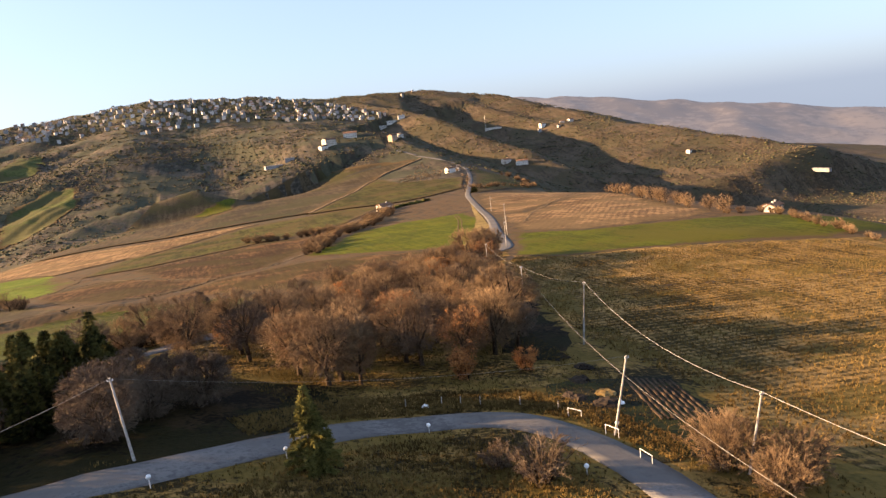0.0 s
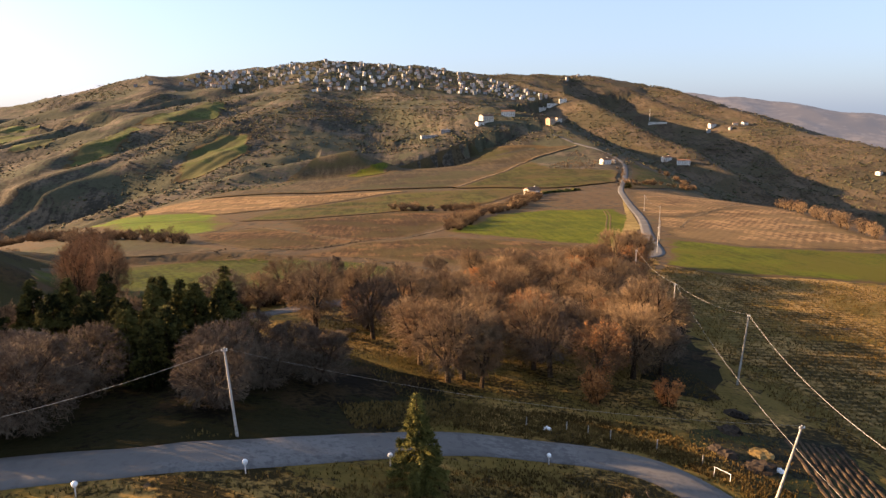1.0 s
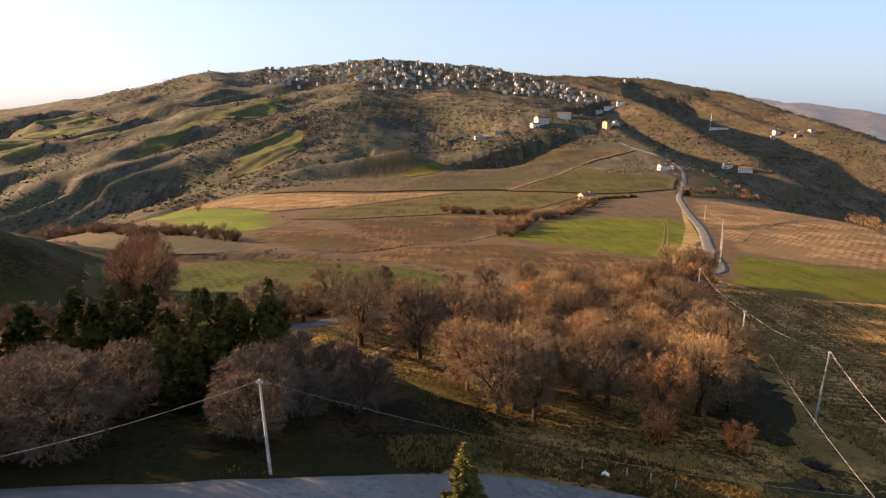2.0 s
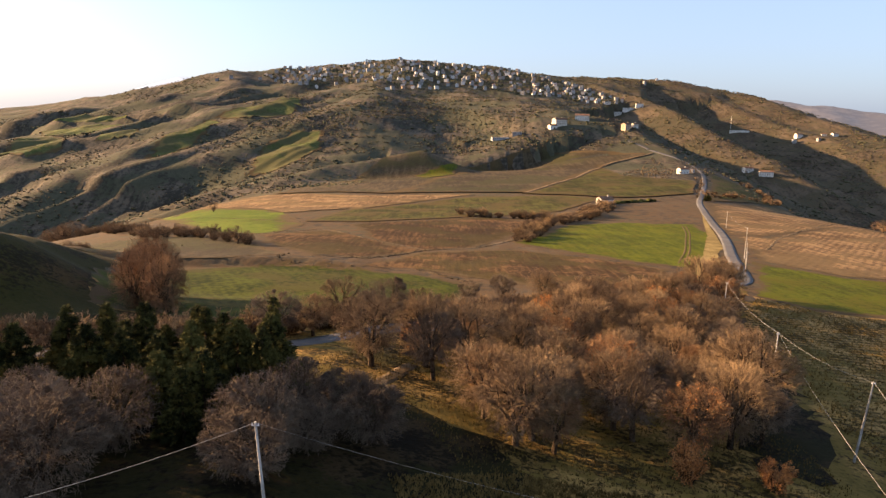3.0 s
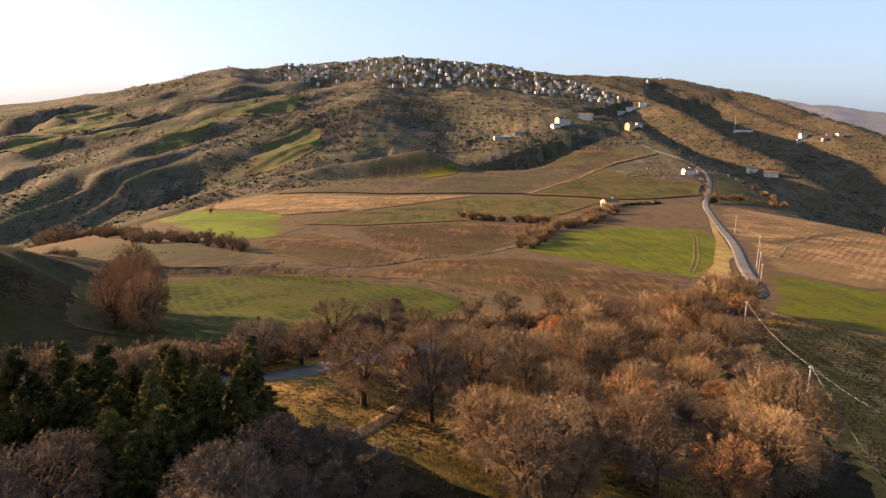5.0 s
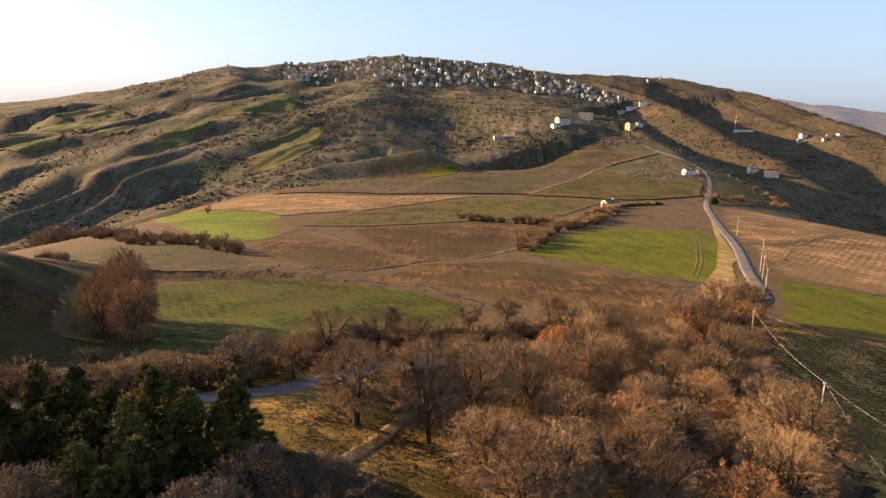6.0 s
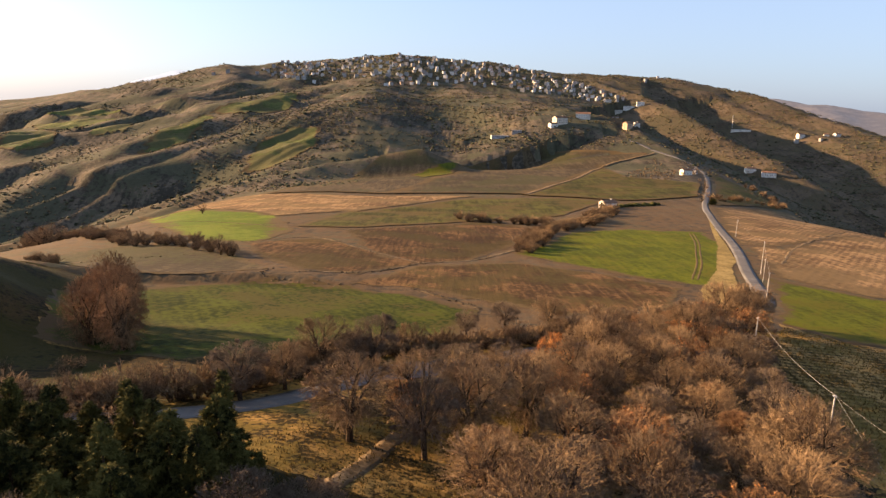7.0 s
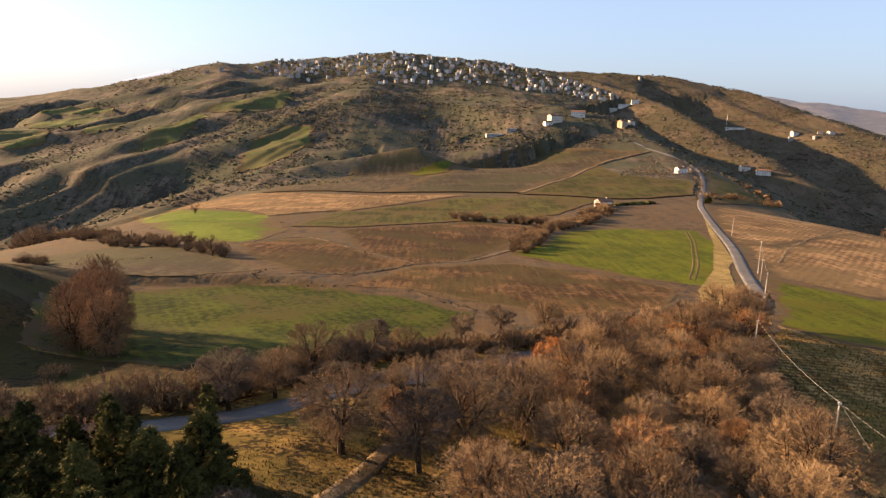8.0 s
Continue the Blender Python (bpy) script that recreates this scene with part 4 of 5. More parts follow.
# ---- poles, cables, lamps ----
def pole(x, y, h, r0, label, lean=(0, 0), group="line poles", material=None):
    z = gz(x, y)
    t = thing("utility_pole", label, "utility pole", group, (x, y, z))
    v, f = [], []
    tube(v, f, (0, 0, -.6), (lean[0], lean[1], h), r0, r0 * .6, 10)
    part("shaft", mesh_of("shaft", v, f, material or POLE_MAT), t)
    v, f = [], []
    tube(v, f, (lean[0] - .24, lean[1], h - .25), (lean[0] + .24, lean[1], h - .25), .035, .035, 6)
    arm = part("crossarm", mesh_of("crossarm", v, f, METAL), t, "short steel crossarm")
    for s in (-.2, .2):
        v, f = [], []
        tube(v, f, (lean[0] + s, lean[1], h - .22), (lean[0] + s, lean[1], h - .08), .035, .025, 6)
        part("insulator", mesh_of("insulator", v, f, GLOBE), arm, "white porcelain insulator")
    return Vector((x + lean[0], y + lean[1], z + h - .05))


def cable(a, b, sag, r0, label):
    """One continuous sagging tube between two pole heads."""
    a, b, n, k = Vector(a), Vector(b), 24, 6
    side = (b - a).cross((0, 0, 1)).normalized()
    v, f = [], []
    for i in range(n + 1):
        t = i / n
        c = a.lerp(b, t) - Vector((0, 0, sag * 4 * t * (1 - t)))
        v.extend(c + (side * math.cos(6.2832 * j / k) + Vector((0, 0, 1)) * math.sin(6.2832 * j / k)) * r0 for j in range(k))
    for i in range(n):
        f.extend((i * k + j, i * k + (j + 1) % k, (i + 1) * k + (j + 1) % k, (i + 1) * k + j) for j in range(k))
    ob = new("overhead_cable", mesh_of("overhead_cable", v, f, CABLE))
    return tagged(ob, label, "cable", "overhead cables")


pole_a = pole(-11, 59, 7.5, .13, "leaning grey concrete pole on the road's verge", (-.6, 0))
pole_b = pole(49.5, 93.5, 10.3, .16, "tall pale concrete pole at the field's edge", (.8, -.2))
pole_c = pole(31.6, 55.3, 7.9, .13, "pale leaning pole beside the road bend", (1.9, -.2))
pole_d = pole(37.4, 43.8, 7.2, .13, "pale leaning pole among tangled shrubs", (1.5, -.2))
pole_e = pole(38, 8, 8.5, .13, "pale concrete pole beside the field")
pole_f = pole(48, 112, 10.5, .14, "pale concrete pole at the wood's edge")
pole_g = pole(57, 153, 9.5, .14, "pale concrete pole at the wood's edge")
pole_h = pole(86.5, 212, 8.7, .13, "pale concrete pole at the road bend")
pole_i = pole(108.5, 264, 11.5, .14, "pale concrete pole beside the road")
pole_j = pole(103, 250, 7.5, .13, "short pale pole beside the road")
pole_k = pole(147, 378, 9, .14, "pale concrete pole beside the road")
pole_l = pole(-40, 38, 8, .13, "pale concrete pole beyond the road bend")
pole_m = pole(24, 16, 8, .13, "pale concrete pole beyond the lawn")
for a, b, sag, w in ((pole_b, pole_d, 2.2, .022), (pole_d, pole_e, .8, .022), (pole_f, pole_b, .8, .012), (pole_g, pole_f, 1.0, .018), (pole_h, pole_g, 1.2, .012), (pole_i, pole_h, 1.0, .018), (pole_k, pole_i, 1.5, .018),
                     (pole_a, pole_l, 1.6, .012), (pole_a, pole_c, 1.2, .007), (pole_f, pole_m, 3.6, .014)):
    cable(a, b, sag, w, "pale sagging overhead cable between poles")


def lamp(x, y):
    t = thing("garden_lamp", "low garden lamp with white opal globe", "lamp", "lamps round the lawn", (x, y, gz(x, y)))
    v, f = [], []
    tube(v, f, (0, 0, -.2), (0, 0, .75), .045, .045, 8)
    tube(v, f, (0, 0, .72), (0, 0, .80), .09, .09, 10)
    part("post", mesh_of("post", v, f, METAL), t)
    bm = bmesh.new()
    bmesh.ops.create_uvsphere(bm, u_segments=14, v_segments=9, radius=.2)
    bmesh.ops.translate(bm, verts=bm.verts, vec=(0, 0, .97))
    me = bpy.data.meshes.new("globe")
    bm.to_mesh(me)
    bm.free()
    me.materials.append(GLOBE)
    part("globe", me, t, "round white opal globe")


for x, y in ((15, 62.2), (1, 57.4), (-9.2, 52.8), (24, 46.8), (-19, 49), (32.6, 56.2)):
    lamp(x, y)

# ---- buildings ----
def box(v, f, x0, x1, y0, y1, z0, z1, top=True):
    b = len(v)
    v.extend([(x0, y0, z0), (x1, y0, z0), (x1, y1, z0), (x0, y1, z0), (x0, y0, z1), (x1, y0, z1), (x1, y1, z1), (x0, y1, z1)])
    f.extend([(b, b + 1, b + 5, b + 4), (b + 1, b + 2, b + 6, b + 5), (b + 2, b + 3, b + 7, b + 6), (b + 3, b, b + 4, b + 7)])
    if top:
        f.append((b + 4, b + 5, b + 6, b + 7))


def house_parts(w, d, h, wall, flat=False):
    """Meshes of a house: walls, roof with eaves, and chimney."""
    out = []
    v, f = [], []
    box(v, f, -w / 2, w / 2, -d / 2, d / 2, -4, h)
    if not flat:
        b = len(v)
        v.extend([(-w / 2, -d / 2, h), (-w / 2, d / 2, h), (-w / 2, 0, h + d * .22), (w / 2, -d / 2, h), (w / 2, d / 2, h), (w / 2, 0, h + d * .22)])
        f.extend([(b + 1, b, b + 2), (b + 3, b + 4, b + 5)])
    out.append(("wall", mesh_of("wall", v, f, wall), ""))
    v, f = [], []
    if flat:
        box(v, f, -w / 2 - .25, w / 2 + .25, -d / 2 - .25, d / 2 + .25, h, h + .35)
        out.append(("roof", mesh_of("roof", v, f, GREY_WALL), "flat concrete roof"))
    else:
        o, rise = .45, d * .22
        for z in (0.02, .22):
            v.extend([(-w / 2 - o, -d / 2 - o, h - o * .44 + z), (w / 2 + o, -d / 2 - o, h - o * .44 + z), (w / 2 + o, 0, h + rise + z), (-w / 2 - o, 0, h + rise + z), (w / 2 + o, d / 2 + o, h - o * .44 + z), (-w / 2 - o, d / 2 + o, h - o * .44 + z)])
        f.extend([(6, 7, 8, 9), (9, 8, 10, 11), (1, 0, 3, 2), (2, 3, 5, 4), (0, 1, 7, 6), (4, 5, 11, 10), (1, 2, 8, 7), (2, 4, 10, 8), (3, 0, 6, 9), (5, 3, 9, 11)])
        out.append(("roof", mesh_of("roof", v, f, TILE), "clay-tiled gable roof"))
    v, f = [], []
    box(v, f, w * .18, w * .18 + .7, -.35, .35, h, h + d * .22 + .9)
    out.append(("chimney", mesh_of("chimney", v, f, wall), ""))
    return out


def assemble(t, meshes):
    """Walls and roof under the house, the chimney on its roof."""
    made = {}
    for name, me, lab in meshes:
        made[name] = part(name, me, made["roof"] if name == "chimney" else t, lab)


def add_windows(t, w, d, h):
    rows = max(1, int(h / 3))
    n = max(2, int(w / 3.2))
    v, f = [], []
    box(v, f, -.5, .5, -.06, .06, -.65, .65)
    pane = mesh_of("window", v, f, GLASS_DARK)
    for side in (-1, 1):
        for row in range(rows):
            for i in range(n):
                part("window", pane, t, "", pose(-w / 2 + w * (i + .5) / n, side * d / 2, 1.6 + 3 * row))
    for side in (-1, 1):
        for row in range(rows):
            part("window", pane, t, "", pose(side * w / 2, 0, 1.6 + 3 * row, 0, 0, 90))


def farmhouse(x, y, turn, w, d, h, wall, label, flat=False):
    t = thing("house", label, "house", "houses along the spur", (x, y, gz(x, y)), turn)
    assemble(t, house_parts(w, d, h, wall, flat))
    add_windows(t.children[0], w, d, h)
    return t


farmhouse(113, 516, 20, 10, 8, 4.2, PLASTER, "small white farmhouse beside a dark hedge")
farmhouse(268, 815, 15, 11, 8, 5.4, PLASTER, "white two-storey house beside the road")
farmhouse(284, 835, 60, 8, 7, 4, GREY_WALL, "small grey house behind the white one")
farmhouse(527, 1172, -20, 22, 10, 6, PLASTER, "long white house on the shaded slope")
farmhouse(506, 1196, 10, 16, 10, 6, PLASTER, "white house on the shaded slope")
farmhouse(164, 1090, 25, 20, 12, 8, CREAM, "cream country house with side wing on the rise")
farmhouse(152, 1078, 25, 12, 8, 4, PLASTER, "low white outbuilding on the rise")
farmhouse(206, 1130, -10, 22, 12, 7, PLASTER, "white country house on the rise")
farmhouse(266, 1085, 30, 12, 10, 8, OCHRE, "ochre house at the road's end")
farmhouse(280, 1092, 30, 9, 8, 4, PLASTER, "low white house at the road's end")
farmhouse(72, 1065, 10, 26, 9, 3.6, GREY_WALL, "long low grey farm shed", True)
farmhouse(98, 1070, -5, 14, 8, 3.4, GREY_WALL, "low grey farm shed", True)
farmhouse(700, 1720, -30, 44, 9, 4, PLASTER, "long white shed on the far spur", True)
farmhouse(790, 1610, 15, 16, 10, 6, PLASTER, "white house on the far spur")
farmhouse(1019, 985, 92, 70, 6, 2.2, TOWN_GREY, "long low pale farm shed across the valley", True)
farmhouse(864, 1596, 15, 14, 9, 6, PLASTER, "white house on the far spur")
farmhouse(842, 1600, -20, 11, 8, 5, CREAM, "cream house on the far spur")
farmhouse(891, 1167, 30, 12, 8, 5, PLASTER, "white house across the valley")
farmhouse(208, 222, 10, 7, 4.2, 2.1, GREY_WALL, "low grey outbuilding on the plateau edge")
farmhouse(199, 213, 30, 5, 4.2, 2.2, CREAM, "cream cottage on the plateau edge")

for bx, by_, bw, bh in ((372, 1604, 20, 7), (396, 1602, 24, 6), (420, 1600, 16, 8), (350, 1612, 14, 7)):
    farmhouse(bx, by_, -8, bw, 10, bh, PLASTER, "white flat-roofed block below the hill town", True)

# the hill town
TOWN = [(-500, 1850), (-450, 1945), (-161, 1990), (168, 2040), (300, 1960), (410, 1680), (390, 1610), (247, 1600), (120, 1610), (-6, 1640), (-60, 1600), (-125, 1540), (-272, 1680), (-368, 1650)]
KINDS = []
for i, (w, d, h, wall, flat) in enumerate([(6.5, 6, 5.6, TOWN_PALE, False), (7.5, 6.5, 6.6, TOWN_GREY, False), (6.5, 6, 5, CREAM, False), (9, 6.5, 7.6, TOWN_GREY, True), (7, 6, 5.6, OCHRE, False), (9, 6.5, 6.8, TOWN_PALE, True), (6.5, 6, 6, GREY_WALL, False)]):
    KINDS.append((w, d, h, house_parts(w, d, h, wall, flat), ("white", "grey", "cream", "grey", "ochre", "pale", "grey")[i], flat))
rt = random.Random(77)
spots = scatter(rt, TOWN, 15.5, 6000, [])[:290]
spots += [(x + rt.uniform(-10, 10), y + rt.uniform(-10, 10)) for x, y in [(-147, 1480), (-127, 1512), (-115, 1530), (-90, 1535), (-74, 1550), (-50, 1560), (-30, 1570), (346, 1573), (360, 1560), (-364, 1622), (-342, 1632), (-317, 1640), (-285, 1650), (-565, 1705), (-546, 1710), (-479, 1762), (620, 2200), (560, 2100), (820, 1560), (770, 1590)]]
hz = ground_z([p[0] for p in spots], [p[1] for p in spots])
first = {}
for (x, y), h0 in zip(spots, hz):
    # Upper houses take mostly the grey walls that stand in for shade.
    k = rt.choice((0, 2, 1, 4, 5, 6)) if y < 1580 else rt.choice((0, 1, 3, 3, 1, 6, 5, 3, 0))
    w, d, h, meshes, tone, flat = KINDS[k]
    m = pose(x, y, float(h0), 0, 0, rt.uniform(-28, 28) + rt.choice((0, 0, 90)))
    if k not in first:
        t = thing("town_house", f"{tone} {'flat-roofed block' if flat else 'tile-roofed house'} in the hill town", "house", "houses of the hill town")
        assemble(t, meshes)
        t.matrix_basis = m
        first[k] = t
    else:
        copy_thing(first[k], m)

# radio mast on the far spur
mt = thing("radio_mast", "slender steel lattice mast on the far spur", "mast", "", (690, 1750, gz(690, 1750)))
v, f = [], []
for a in (0, 2.094, 4.189):
    tube(v, f, (math.cos(a) * 1.2, math.sin(a) * 1.2, -1), (math.cos(a) * .3, math.sin(a) * .3, 30), .14, .1, 4)
part("lattice", mesh_of("lattice", v, f, METAL), mt)
v, f = [], []
tube(v, f, (0, 0, 29), (0, 0, 35), .12, .05, 5)
part("aerial", mesh_of("aerial", v, f, METAL), mt)

# ---- scrub over the hillsides ----
def clump(r):
    """One low-poly ragged bush, about a metre in radius."""
    bm = bmesh.new()
    bmesh.ops.create_icosphere(bm, subdivisions=1, radius=1)
    bmesh.ops.delete(bm, geom=[p for p in bm.faces if p.calc_center_median().z < -.55], context="FACES")
    bm.verts.index_update()
    for q in bm.verts:
        q.co *= r.uniform(.6, 1.25)
        q.co.z = max(q.co.z * .62 + .25, -.25)
    v = np.array([q.co[:] for q in bm.verts])
    f = np.array([[w.index for w in p.verts] for p in bm.faces])
    bm.free()
    return v, f


def scrub(name, spots, sizes, material, label, seed):
    r = random.Random(seed)
    kinds = [clump(r) for _ in range(6)]
    z = ground_z([s[0] for s in spots], [s[1] for s in spots])
    vs, fs, n = [], [], 0
    for (x, y), s, h in zip(spots, sizes, z):
        v, f = kinds[r.randrange(6)]
        a = r.uniform(0, 6.283)
        rot = np.array([[math.cos(a), -math.sin(a), 0], [math.sin(a), math.cos(a), 0], [0, 0, r.uniform(.8, 1.3)]])
        vs.append((v * s) @ rot.T + (x, y, h))
        fs.append(f + n)
        n += len(v)
    me = bpy.data.meshes.new(name)
    me.from_pydata(np.concatenate(vs).tolist(), [], np.concatenate(fs).tolist())
    me.materials.append(material)
    return tagged(new(name, me), label, "scrub", kind="stuff")


def field_of(poly_list, x, y):
    return any(inside(x, y, p) for p in poly_list)


rs = np.random.RandomState(5)
n = 175000
sx = rs.uniform(-950, 1300, n)
sy = rs.uniform(560, 2250, n)
gully = lumps(sx * 0.83 - sy * 0.55, (sx * 0.55 + sy * 0.83) * 0.28, 95, 3, True)
bank = np.sin(ground_z(sx, sy) * 6.283 / 9 + 2 * lumps(sx, sy, 90, 2))      # overgrown banks follow the contours
dens = 1.5 * lumps(sx * .7, sy, 75, 3) - .8 * gully + .55 * np.where(sx > -250, bank, 0) + rs.uniform(-1, 1, n) * .55 + .25
# Denser scrub east of x 340 is added to darken the shadowed valley.
dens = dens + np.where((sx > -340) & (sx < -50) & (sy > 700) & (sy < 1010), .45, 0) + np.where((sx > 340) & (sy < 1500), .7, 0) - np.where(sx < -350, .25, 0) + np.where((sx > -220) & (sx < 330) & (sy > 1000) & (sy < 1560), .5, 0)
angle = (np.arctan2(sx, sy) < .95) & (np.arctan2(sx, sy) > -.62)
open_land = ((sx > -90) & (sx < 300) & (sy < 1010)) | ((sx > -300) & (sx < 210) & (sy < 680))
keep = (dens > .45) & angle & ~open_land
for i in np.where(keep & (sx < -150) & (sy < 1450))[0]:
    keep[i] = not field_of(HILL_GREENS, sx[i], sy[i])
sx, sy = sx[keep], sy[keep]
split = rs.uniform(0, 1, len(sx))
size = rs.uniform(.55, 1.7, len(sx)) * (1 + .8 * (split > .9))
for nm, sel, mt_, lab in (("scrub", split < .55, SCRUB, "brown leafless scrub over the hillsides"), ("evergreen_scrub", split >= .55, SCRUB_GREEN, "dark evergreen scrub and olives over the hillsides")):
    scrub(nm, list(zip(sx[sel], sy[sel])), size[sel], mt_, lab, 3)

rk = random.Random(19)
knoll = [(x, y) for x, y in ((rk.uniform(185, 290), rk.uniform(720, 950)) for _ in range(900)) if inside(x, y, [(190, 795), (271, 949), (269, 848), (222, 719)])]
scrub("knoll_scrub", knoll, [rk.uniform(.5, 1.5) for _ in knoll], SCRUB, "brown thorny scrub on a small knoll", 15)
gardens = scatter(rk, TOWN, 6.5, 3800, [])
scrub("garden_trees", gardens, [rk.uniform(1.6, 4.6) for _ in gardens], SCRUB_GREEN, "dark garden trees between the town houses", 16)

# dark clipped hedge by the farmhouse, hill woods along the crest road
rr = random.Random(9)
scrub("hedge_row", [(p.x + rr.uniform(-1, 1), p.y + rr.uniform(-1, 1)) for p in spline([(119, 522), (135, 533), (158, 546)], 1.6)], [rr.uniform(2.2, 3.2) for _ in range(60)], NEEDLE, "dark evergreen hedge beside the farmhouse", 12)

# ---- small things by the road bend ----
def hoop(x, y, turn, w=1.6, h=1.0):
    t = thing("hoop_railing", "white-painted steel hoop railing beside the road", "railing", "railings along the bend", (x, y, gz(x, y)), turn)
    for sx_ in (-w / 2, w / 2):
        v, f = [], []
        tube(v, f, (sx_, 0, -.3), (sx_, 0, h), .026, .026, 8)
        part("post", mesh_of("post", v, f, GLOBE), t)
    v, f = [], []
    tube(v, f, (-w / 2 - .05, 0, h), (w / 2 + .05, 0, h), .026, .026, 8)
    part("rail", mesh_of("rail", v, f, GLOBE), t)


for x, y, a in ((30.6, 61.2, -60), (31.4, 55.2, -72), (30.6, 48.3, -85)):
    hoop(x, y, a)
for x, y in ((15, 71.8), (19, 71), (21, 70.2), (23, 69.2), (27, 67.2), (30.2, 64.2)):
    v, f = [], []
    tube(v, f, (0, 0, -.3), (.03, 0, 1.05), .06, .05, 6)
    ob = new("fence_post", mesh_of("fence_post", v, f, POLE_MAT))
    ob.matrix_world = pose(x, y, gz(x, y))
    tagged(ob, "short weathered fence post on the verge", "post", "fence posts along the road")


def heap(name, x, y, w, h, material, label, category, seed):
    r = random.Random(seed)
    bm = bmesh.new()
    bmesh.ops.create_icosphere(bm, subdivisions=3, radius=1)
    for q in bm.verts:
        q.co *= r.uniform(.8, 1.2)
        q.co = Vector((q.co.x * w / 2, q.co.y * w / 2.6, max(q.co.z, -.25) * h))
    me = bpy.data.meshes.new(name)
    bm.to_mesh(me)
    bm.free()
    me.materials.append(material)
    ob = new(name, me)
    ob.matrix_world = pose(x, y, gz(x, y), 0, 0, r.uniform(0, 180))
    return tagged(ob, label, category)


heap("straw_heap", 38, 68, 3.4, .4, STRAW, "low golden heap of straw below the pole", "heap", 1)
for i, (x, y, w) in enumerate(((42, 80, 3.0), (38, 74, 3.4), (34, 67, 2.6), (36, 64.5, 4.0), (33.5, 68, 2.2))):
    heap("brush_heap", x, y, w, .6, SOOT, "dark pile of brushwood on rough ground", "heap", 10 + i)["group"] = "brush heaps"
heap("white_sack", 38, 64.3, 1.0, .5, GLOBE, "small crumpled white sack on the ground", "sack", 30)
heap("white_sack", 17, 71, .9, .4, GLOBE, "small crumpled white sack on the verge", "sack", 31)

plot = thing("vegetable_plot", "dark tilled plot with straight raised furrows", "plot", "", (44.5, 65, 0), 0)
for i in range(9):
    v, f = [], []
    o = (i - 4) * .72
    n_ = 22
    for k in range(n_ + 1):
        u = k / n_ - .5
        px_, py_ = 44.5 + o * .95 + u * 5.2, 65 - o * .32 + u * 15.5
        g0 = gz(px_, py_)
        wob, sway = .05 * math.sin(k * 1.9 + i * 2.3) + .03 * math.sin(k * .7 + i), .06 * math.sin(k * 1.1 + i * 1.7)
        px_ += sway
        v.extend([(px_ - .36 - 44.5, py_ + .1 - 65, g0 - .1), (px_ - .1 - 44.5, py_ + .03 - 65, g0 + .26 + wob), (px_ + .1 - 44.5, py_ - .03 - 65, g0 + .25 + wob), (px_ + .36 - 44.5, py_ - .1 - 65, g0 - .1)])
    for k in range(n_):
        for j in range(3):
            q = k * 4 + j
            f.append((q, q + 1, q + 5, q + 4))
    part("furrow", mesh_of("furrow", v, f, TILLED), plot)


def tufts(name, poly, count, h0, h1, material, label, seed, keep_off=()):
    """Dry grass tufts: a few leaning blades each."""
    r = random.Random(seed)
    x0, x1 = min(p[0] for p in poly), max(p[0] for p in poly)
    y0, y1 = min(p[1] for p in poly), max(p[1] for p in poly)
    spots = []
    while len(spots) < count:
        x, y = r.uniform(x0, x1), r.uniform(y0, y1)
        if inside(x, y, poly) and all((x - a) ** 2 + (y - b) ** 2 > d * d for a, b, d in keep_off):
            spots.append((x, y))
    z = ground_z([q[0] for q in spots], [q[1] for q in spots])
    v, f = [], []
    for (x, y), g0 in zip(spots, z):
        h = r.uniform(h0, h1)
        for k in range(3):
            a = r.uniform(0, 6.283)
            b = len(v)
            dx, dy = math.cos(a), math.sin(a)
            w = h * .3
            bx, by = x + dx * h * .2, y + dy * h * .2
            v.extend([(bx - dy * w, by + dx * w, g0 + .05), (bx + dy * w, by - dx * w, g0 + .05), (bx - dx * w * .6, by - dy * w * .6, g0 + .1), (bx + dx * h * .5, by + dy * h * .5, g0 + .2 + h)])
            f.extend([(b, b + 1, b + 3), (b + 1, b + 2, b + 3), (b + 2, b, b + 3)])
    return tagged(new(name, mesh_of(name, v, f, material)), label, "grass", kind="stuff")


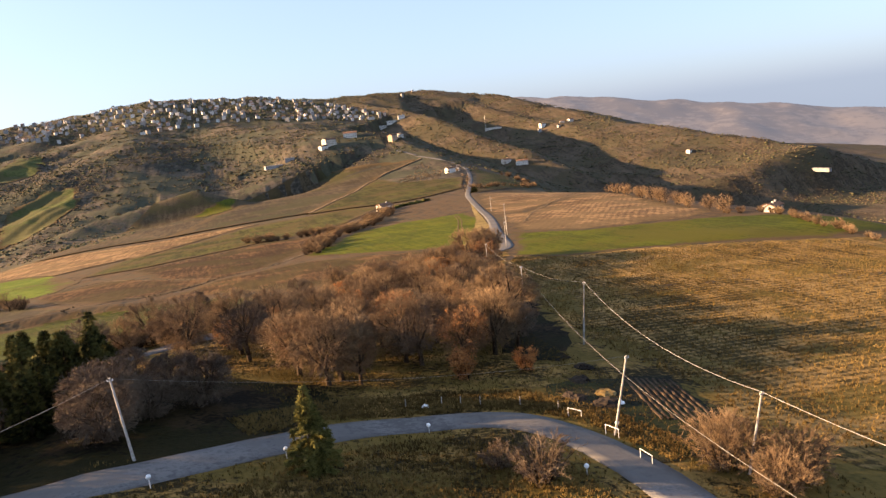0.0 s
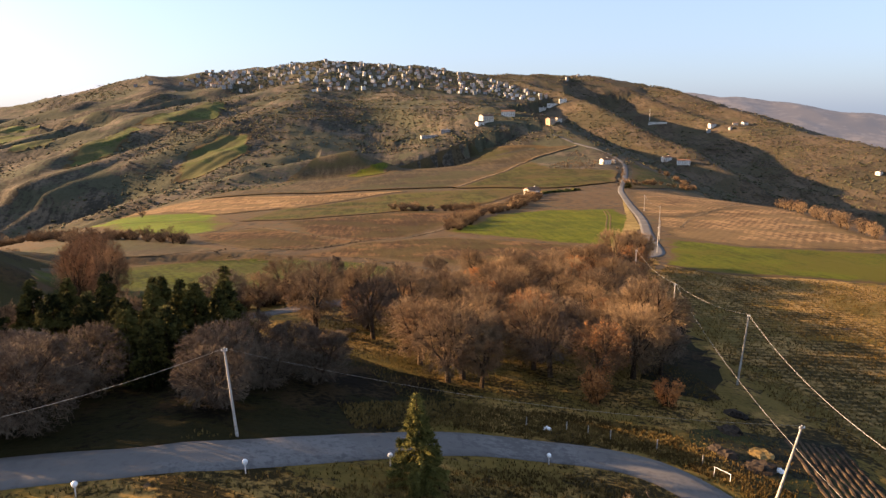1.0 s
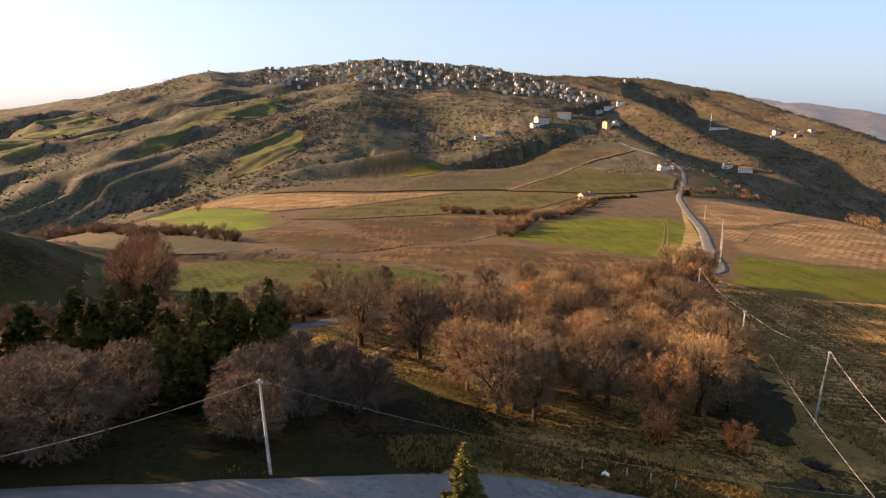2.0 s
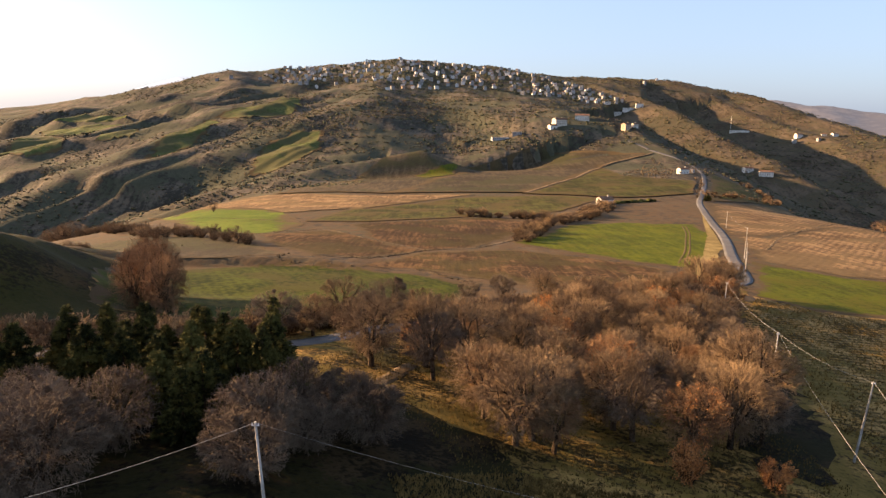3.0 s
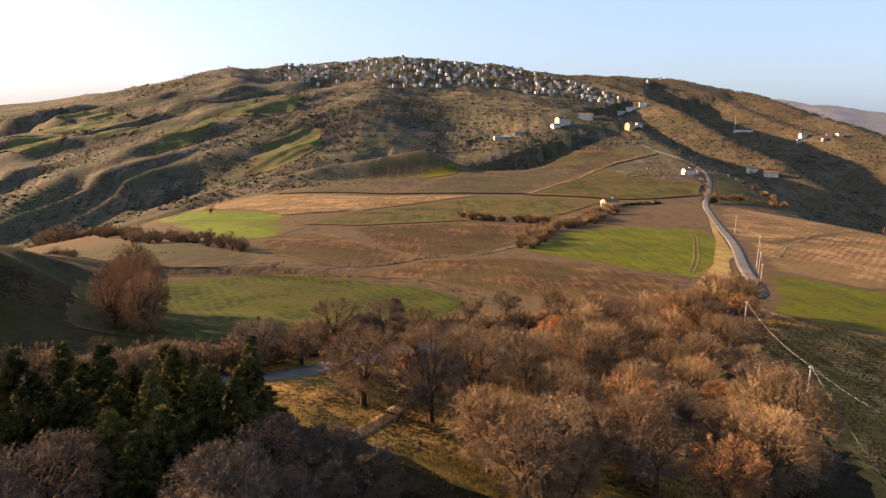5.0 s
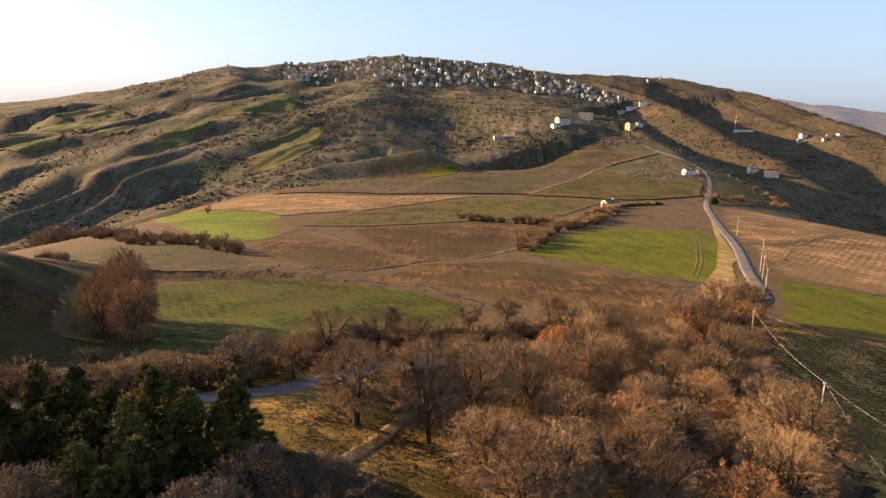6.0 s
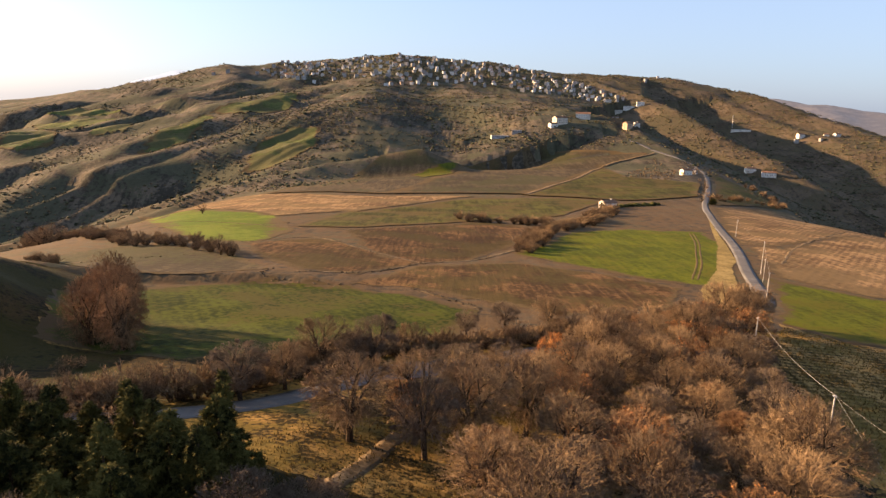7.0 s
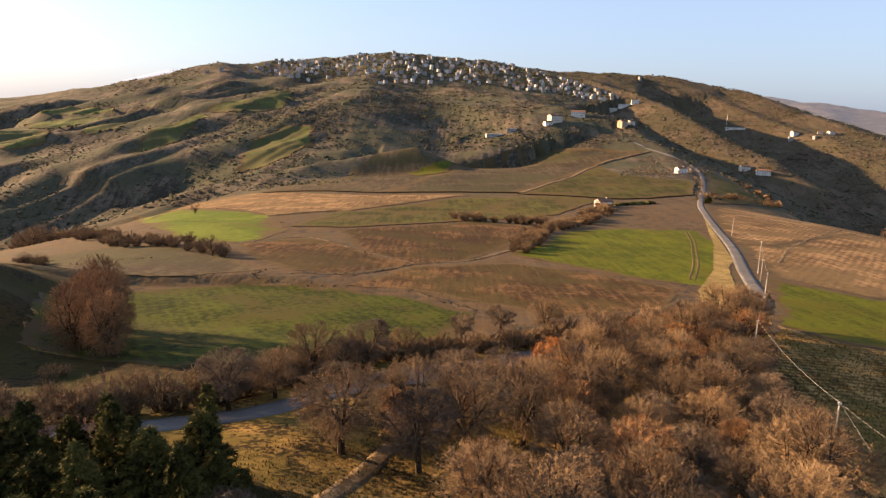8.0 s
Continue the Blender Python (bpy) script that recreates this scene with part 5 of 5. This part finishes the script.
LOOP_CLEAR = [(p.x, p.y, 3.2) for p in spline([(-70, 40), (-45, 49), (-32, 52), (-23, 53.3), (-17, 53.6), (-12, 55), (-6, 58), (1, 61.5), (8, 64.3), (16, 65), (23, 63), (27, 58), (29, 50), (29, 40), (26, 28)], 3)] + [(44, 61, 4), (45, 66, 4), (46, 70, 4)]
UNDER_TREES = [(-30, 70, 17), (-12, 73, 14), (-40, 62, 15), (-22, 62, 8)]
tufts("weed_tufts", [(52, 90), (60, 150), (70, 172), (78, 184), (87, 171), (121, 162), (160, 145), (150, 90), (110, 40), (60, 40), (46, 52), (52, 68)], 32000, .12, .30, TUFT, "dry straw-coloured weeds over the field", 5)
tufts("grass_tufts", [(-30, 40), (0, 25), (45, 30), (44, 100), (60, 150), (40, 160), (0, 130), (-20, 95), (-35, 70)], 14000, .07, .17, TUFT_GREEN, "short olive grass tufts in the meadow", 6, LOOP_CLEAR + UNDER_TREES)
tufts("straw_tufts", [(-30, 40), (0, 25), (45, 30), (44, 100), (60, 150), (40, 160), (0, 130), (-20, 95), (-35, 70)], 12000, .07, .18, TUFT, "short straw-coloured grass tufts in the meadow", 7, LOOP_CLEAR + UNDER_TREES)

tufts("lawn_tufts", [(-6, 50), (1, 54.5), (8, 59), (15, 60.5), (21, 57), (24, 51), (24, 40), (15, 25), (-4, 30), (-14, 42)], 9000, .10, .26, TUFT, "golden dry grass standing on the lawn", 8)
tufts("verge_tufts", [(-2, 64), (6, 68), (16, 68.5), (25, 66), (31, 60), (33, 48), (38, 48), (36, 62), (30, 72), (20, 76), (8, 76), (-4, 70)], 6000, .10, .28, TUFT, "golden dry grass along the road's outer verge", 9)

rm = random.Random(91)
margin = []
for line, gap in (([(-79, 292), (-56, 316), (-29, 281), (-8, 256)], 1.6), ([(-95, 410), (-64, 450), (-35, 537), (23, 583)], 2.2), ([(-8, 256), (10, 268), (29, 301)], 1.6), ([(-42, 222), (-30, 227), (-20, 237), (-8, 256)], 1.4),
                  ([(129, 291), (166, 351), (240, 440)], 1.8), ([(-8, 211), (9, 190)], 1.5), ([(-113, 233), (-95, 247), (-73, 262)], 1.8), ([(-51, 226), (-49, 214), (-26, 209)], 1.6), ([(21, 410), (-48, 347)], 3), ([(121, 565), (69, 456), (64, 392)], 2.4)):
    margin += [(q.x + rm.gauss(0, .7), q.y + rm.gauss(0, .7)) for q in spline(line, gap * .5) if rm.random() < .8]
scrub("margin_scrub", margin, [rm.uniform(.12, .45) for _ in margin], SCRUB, "dark weeds and brambles along field margins", 14)
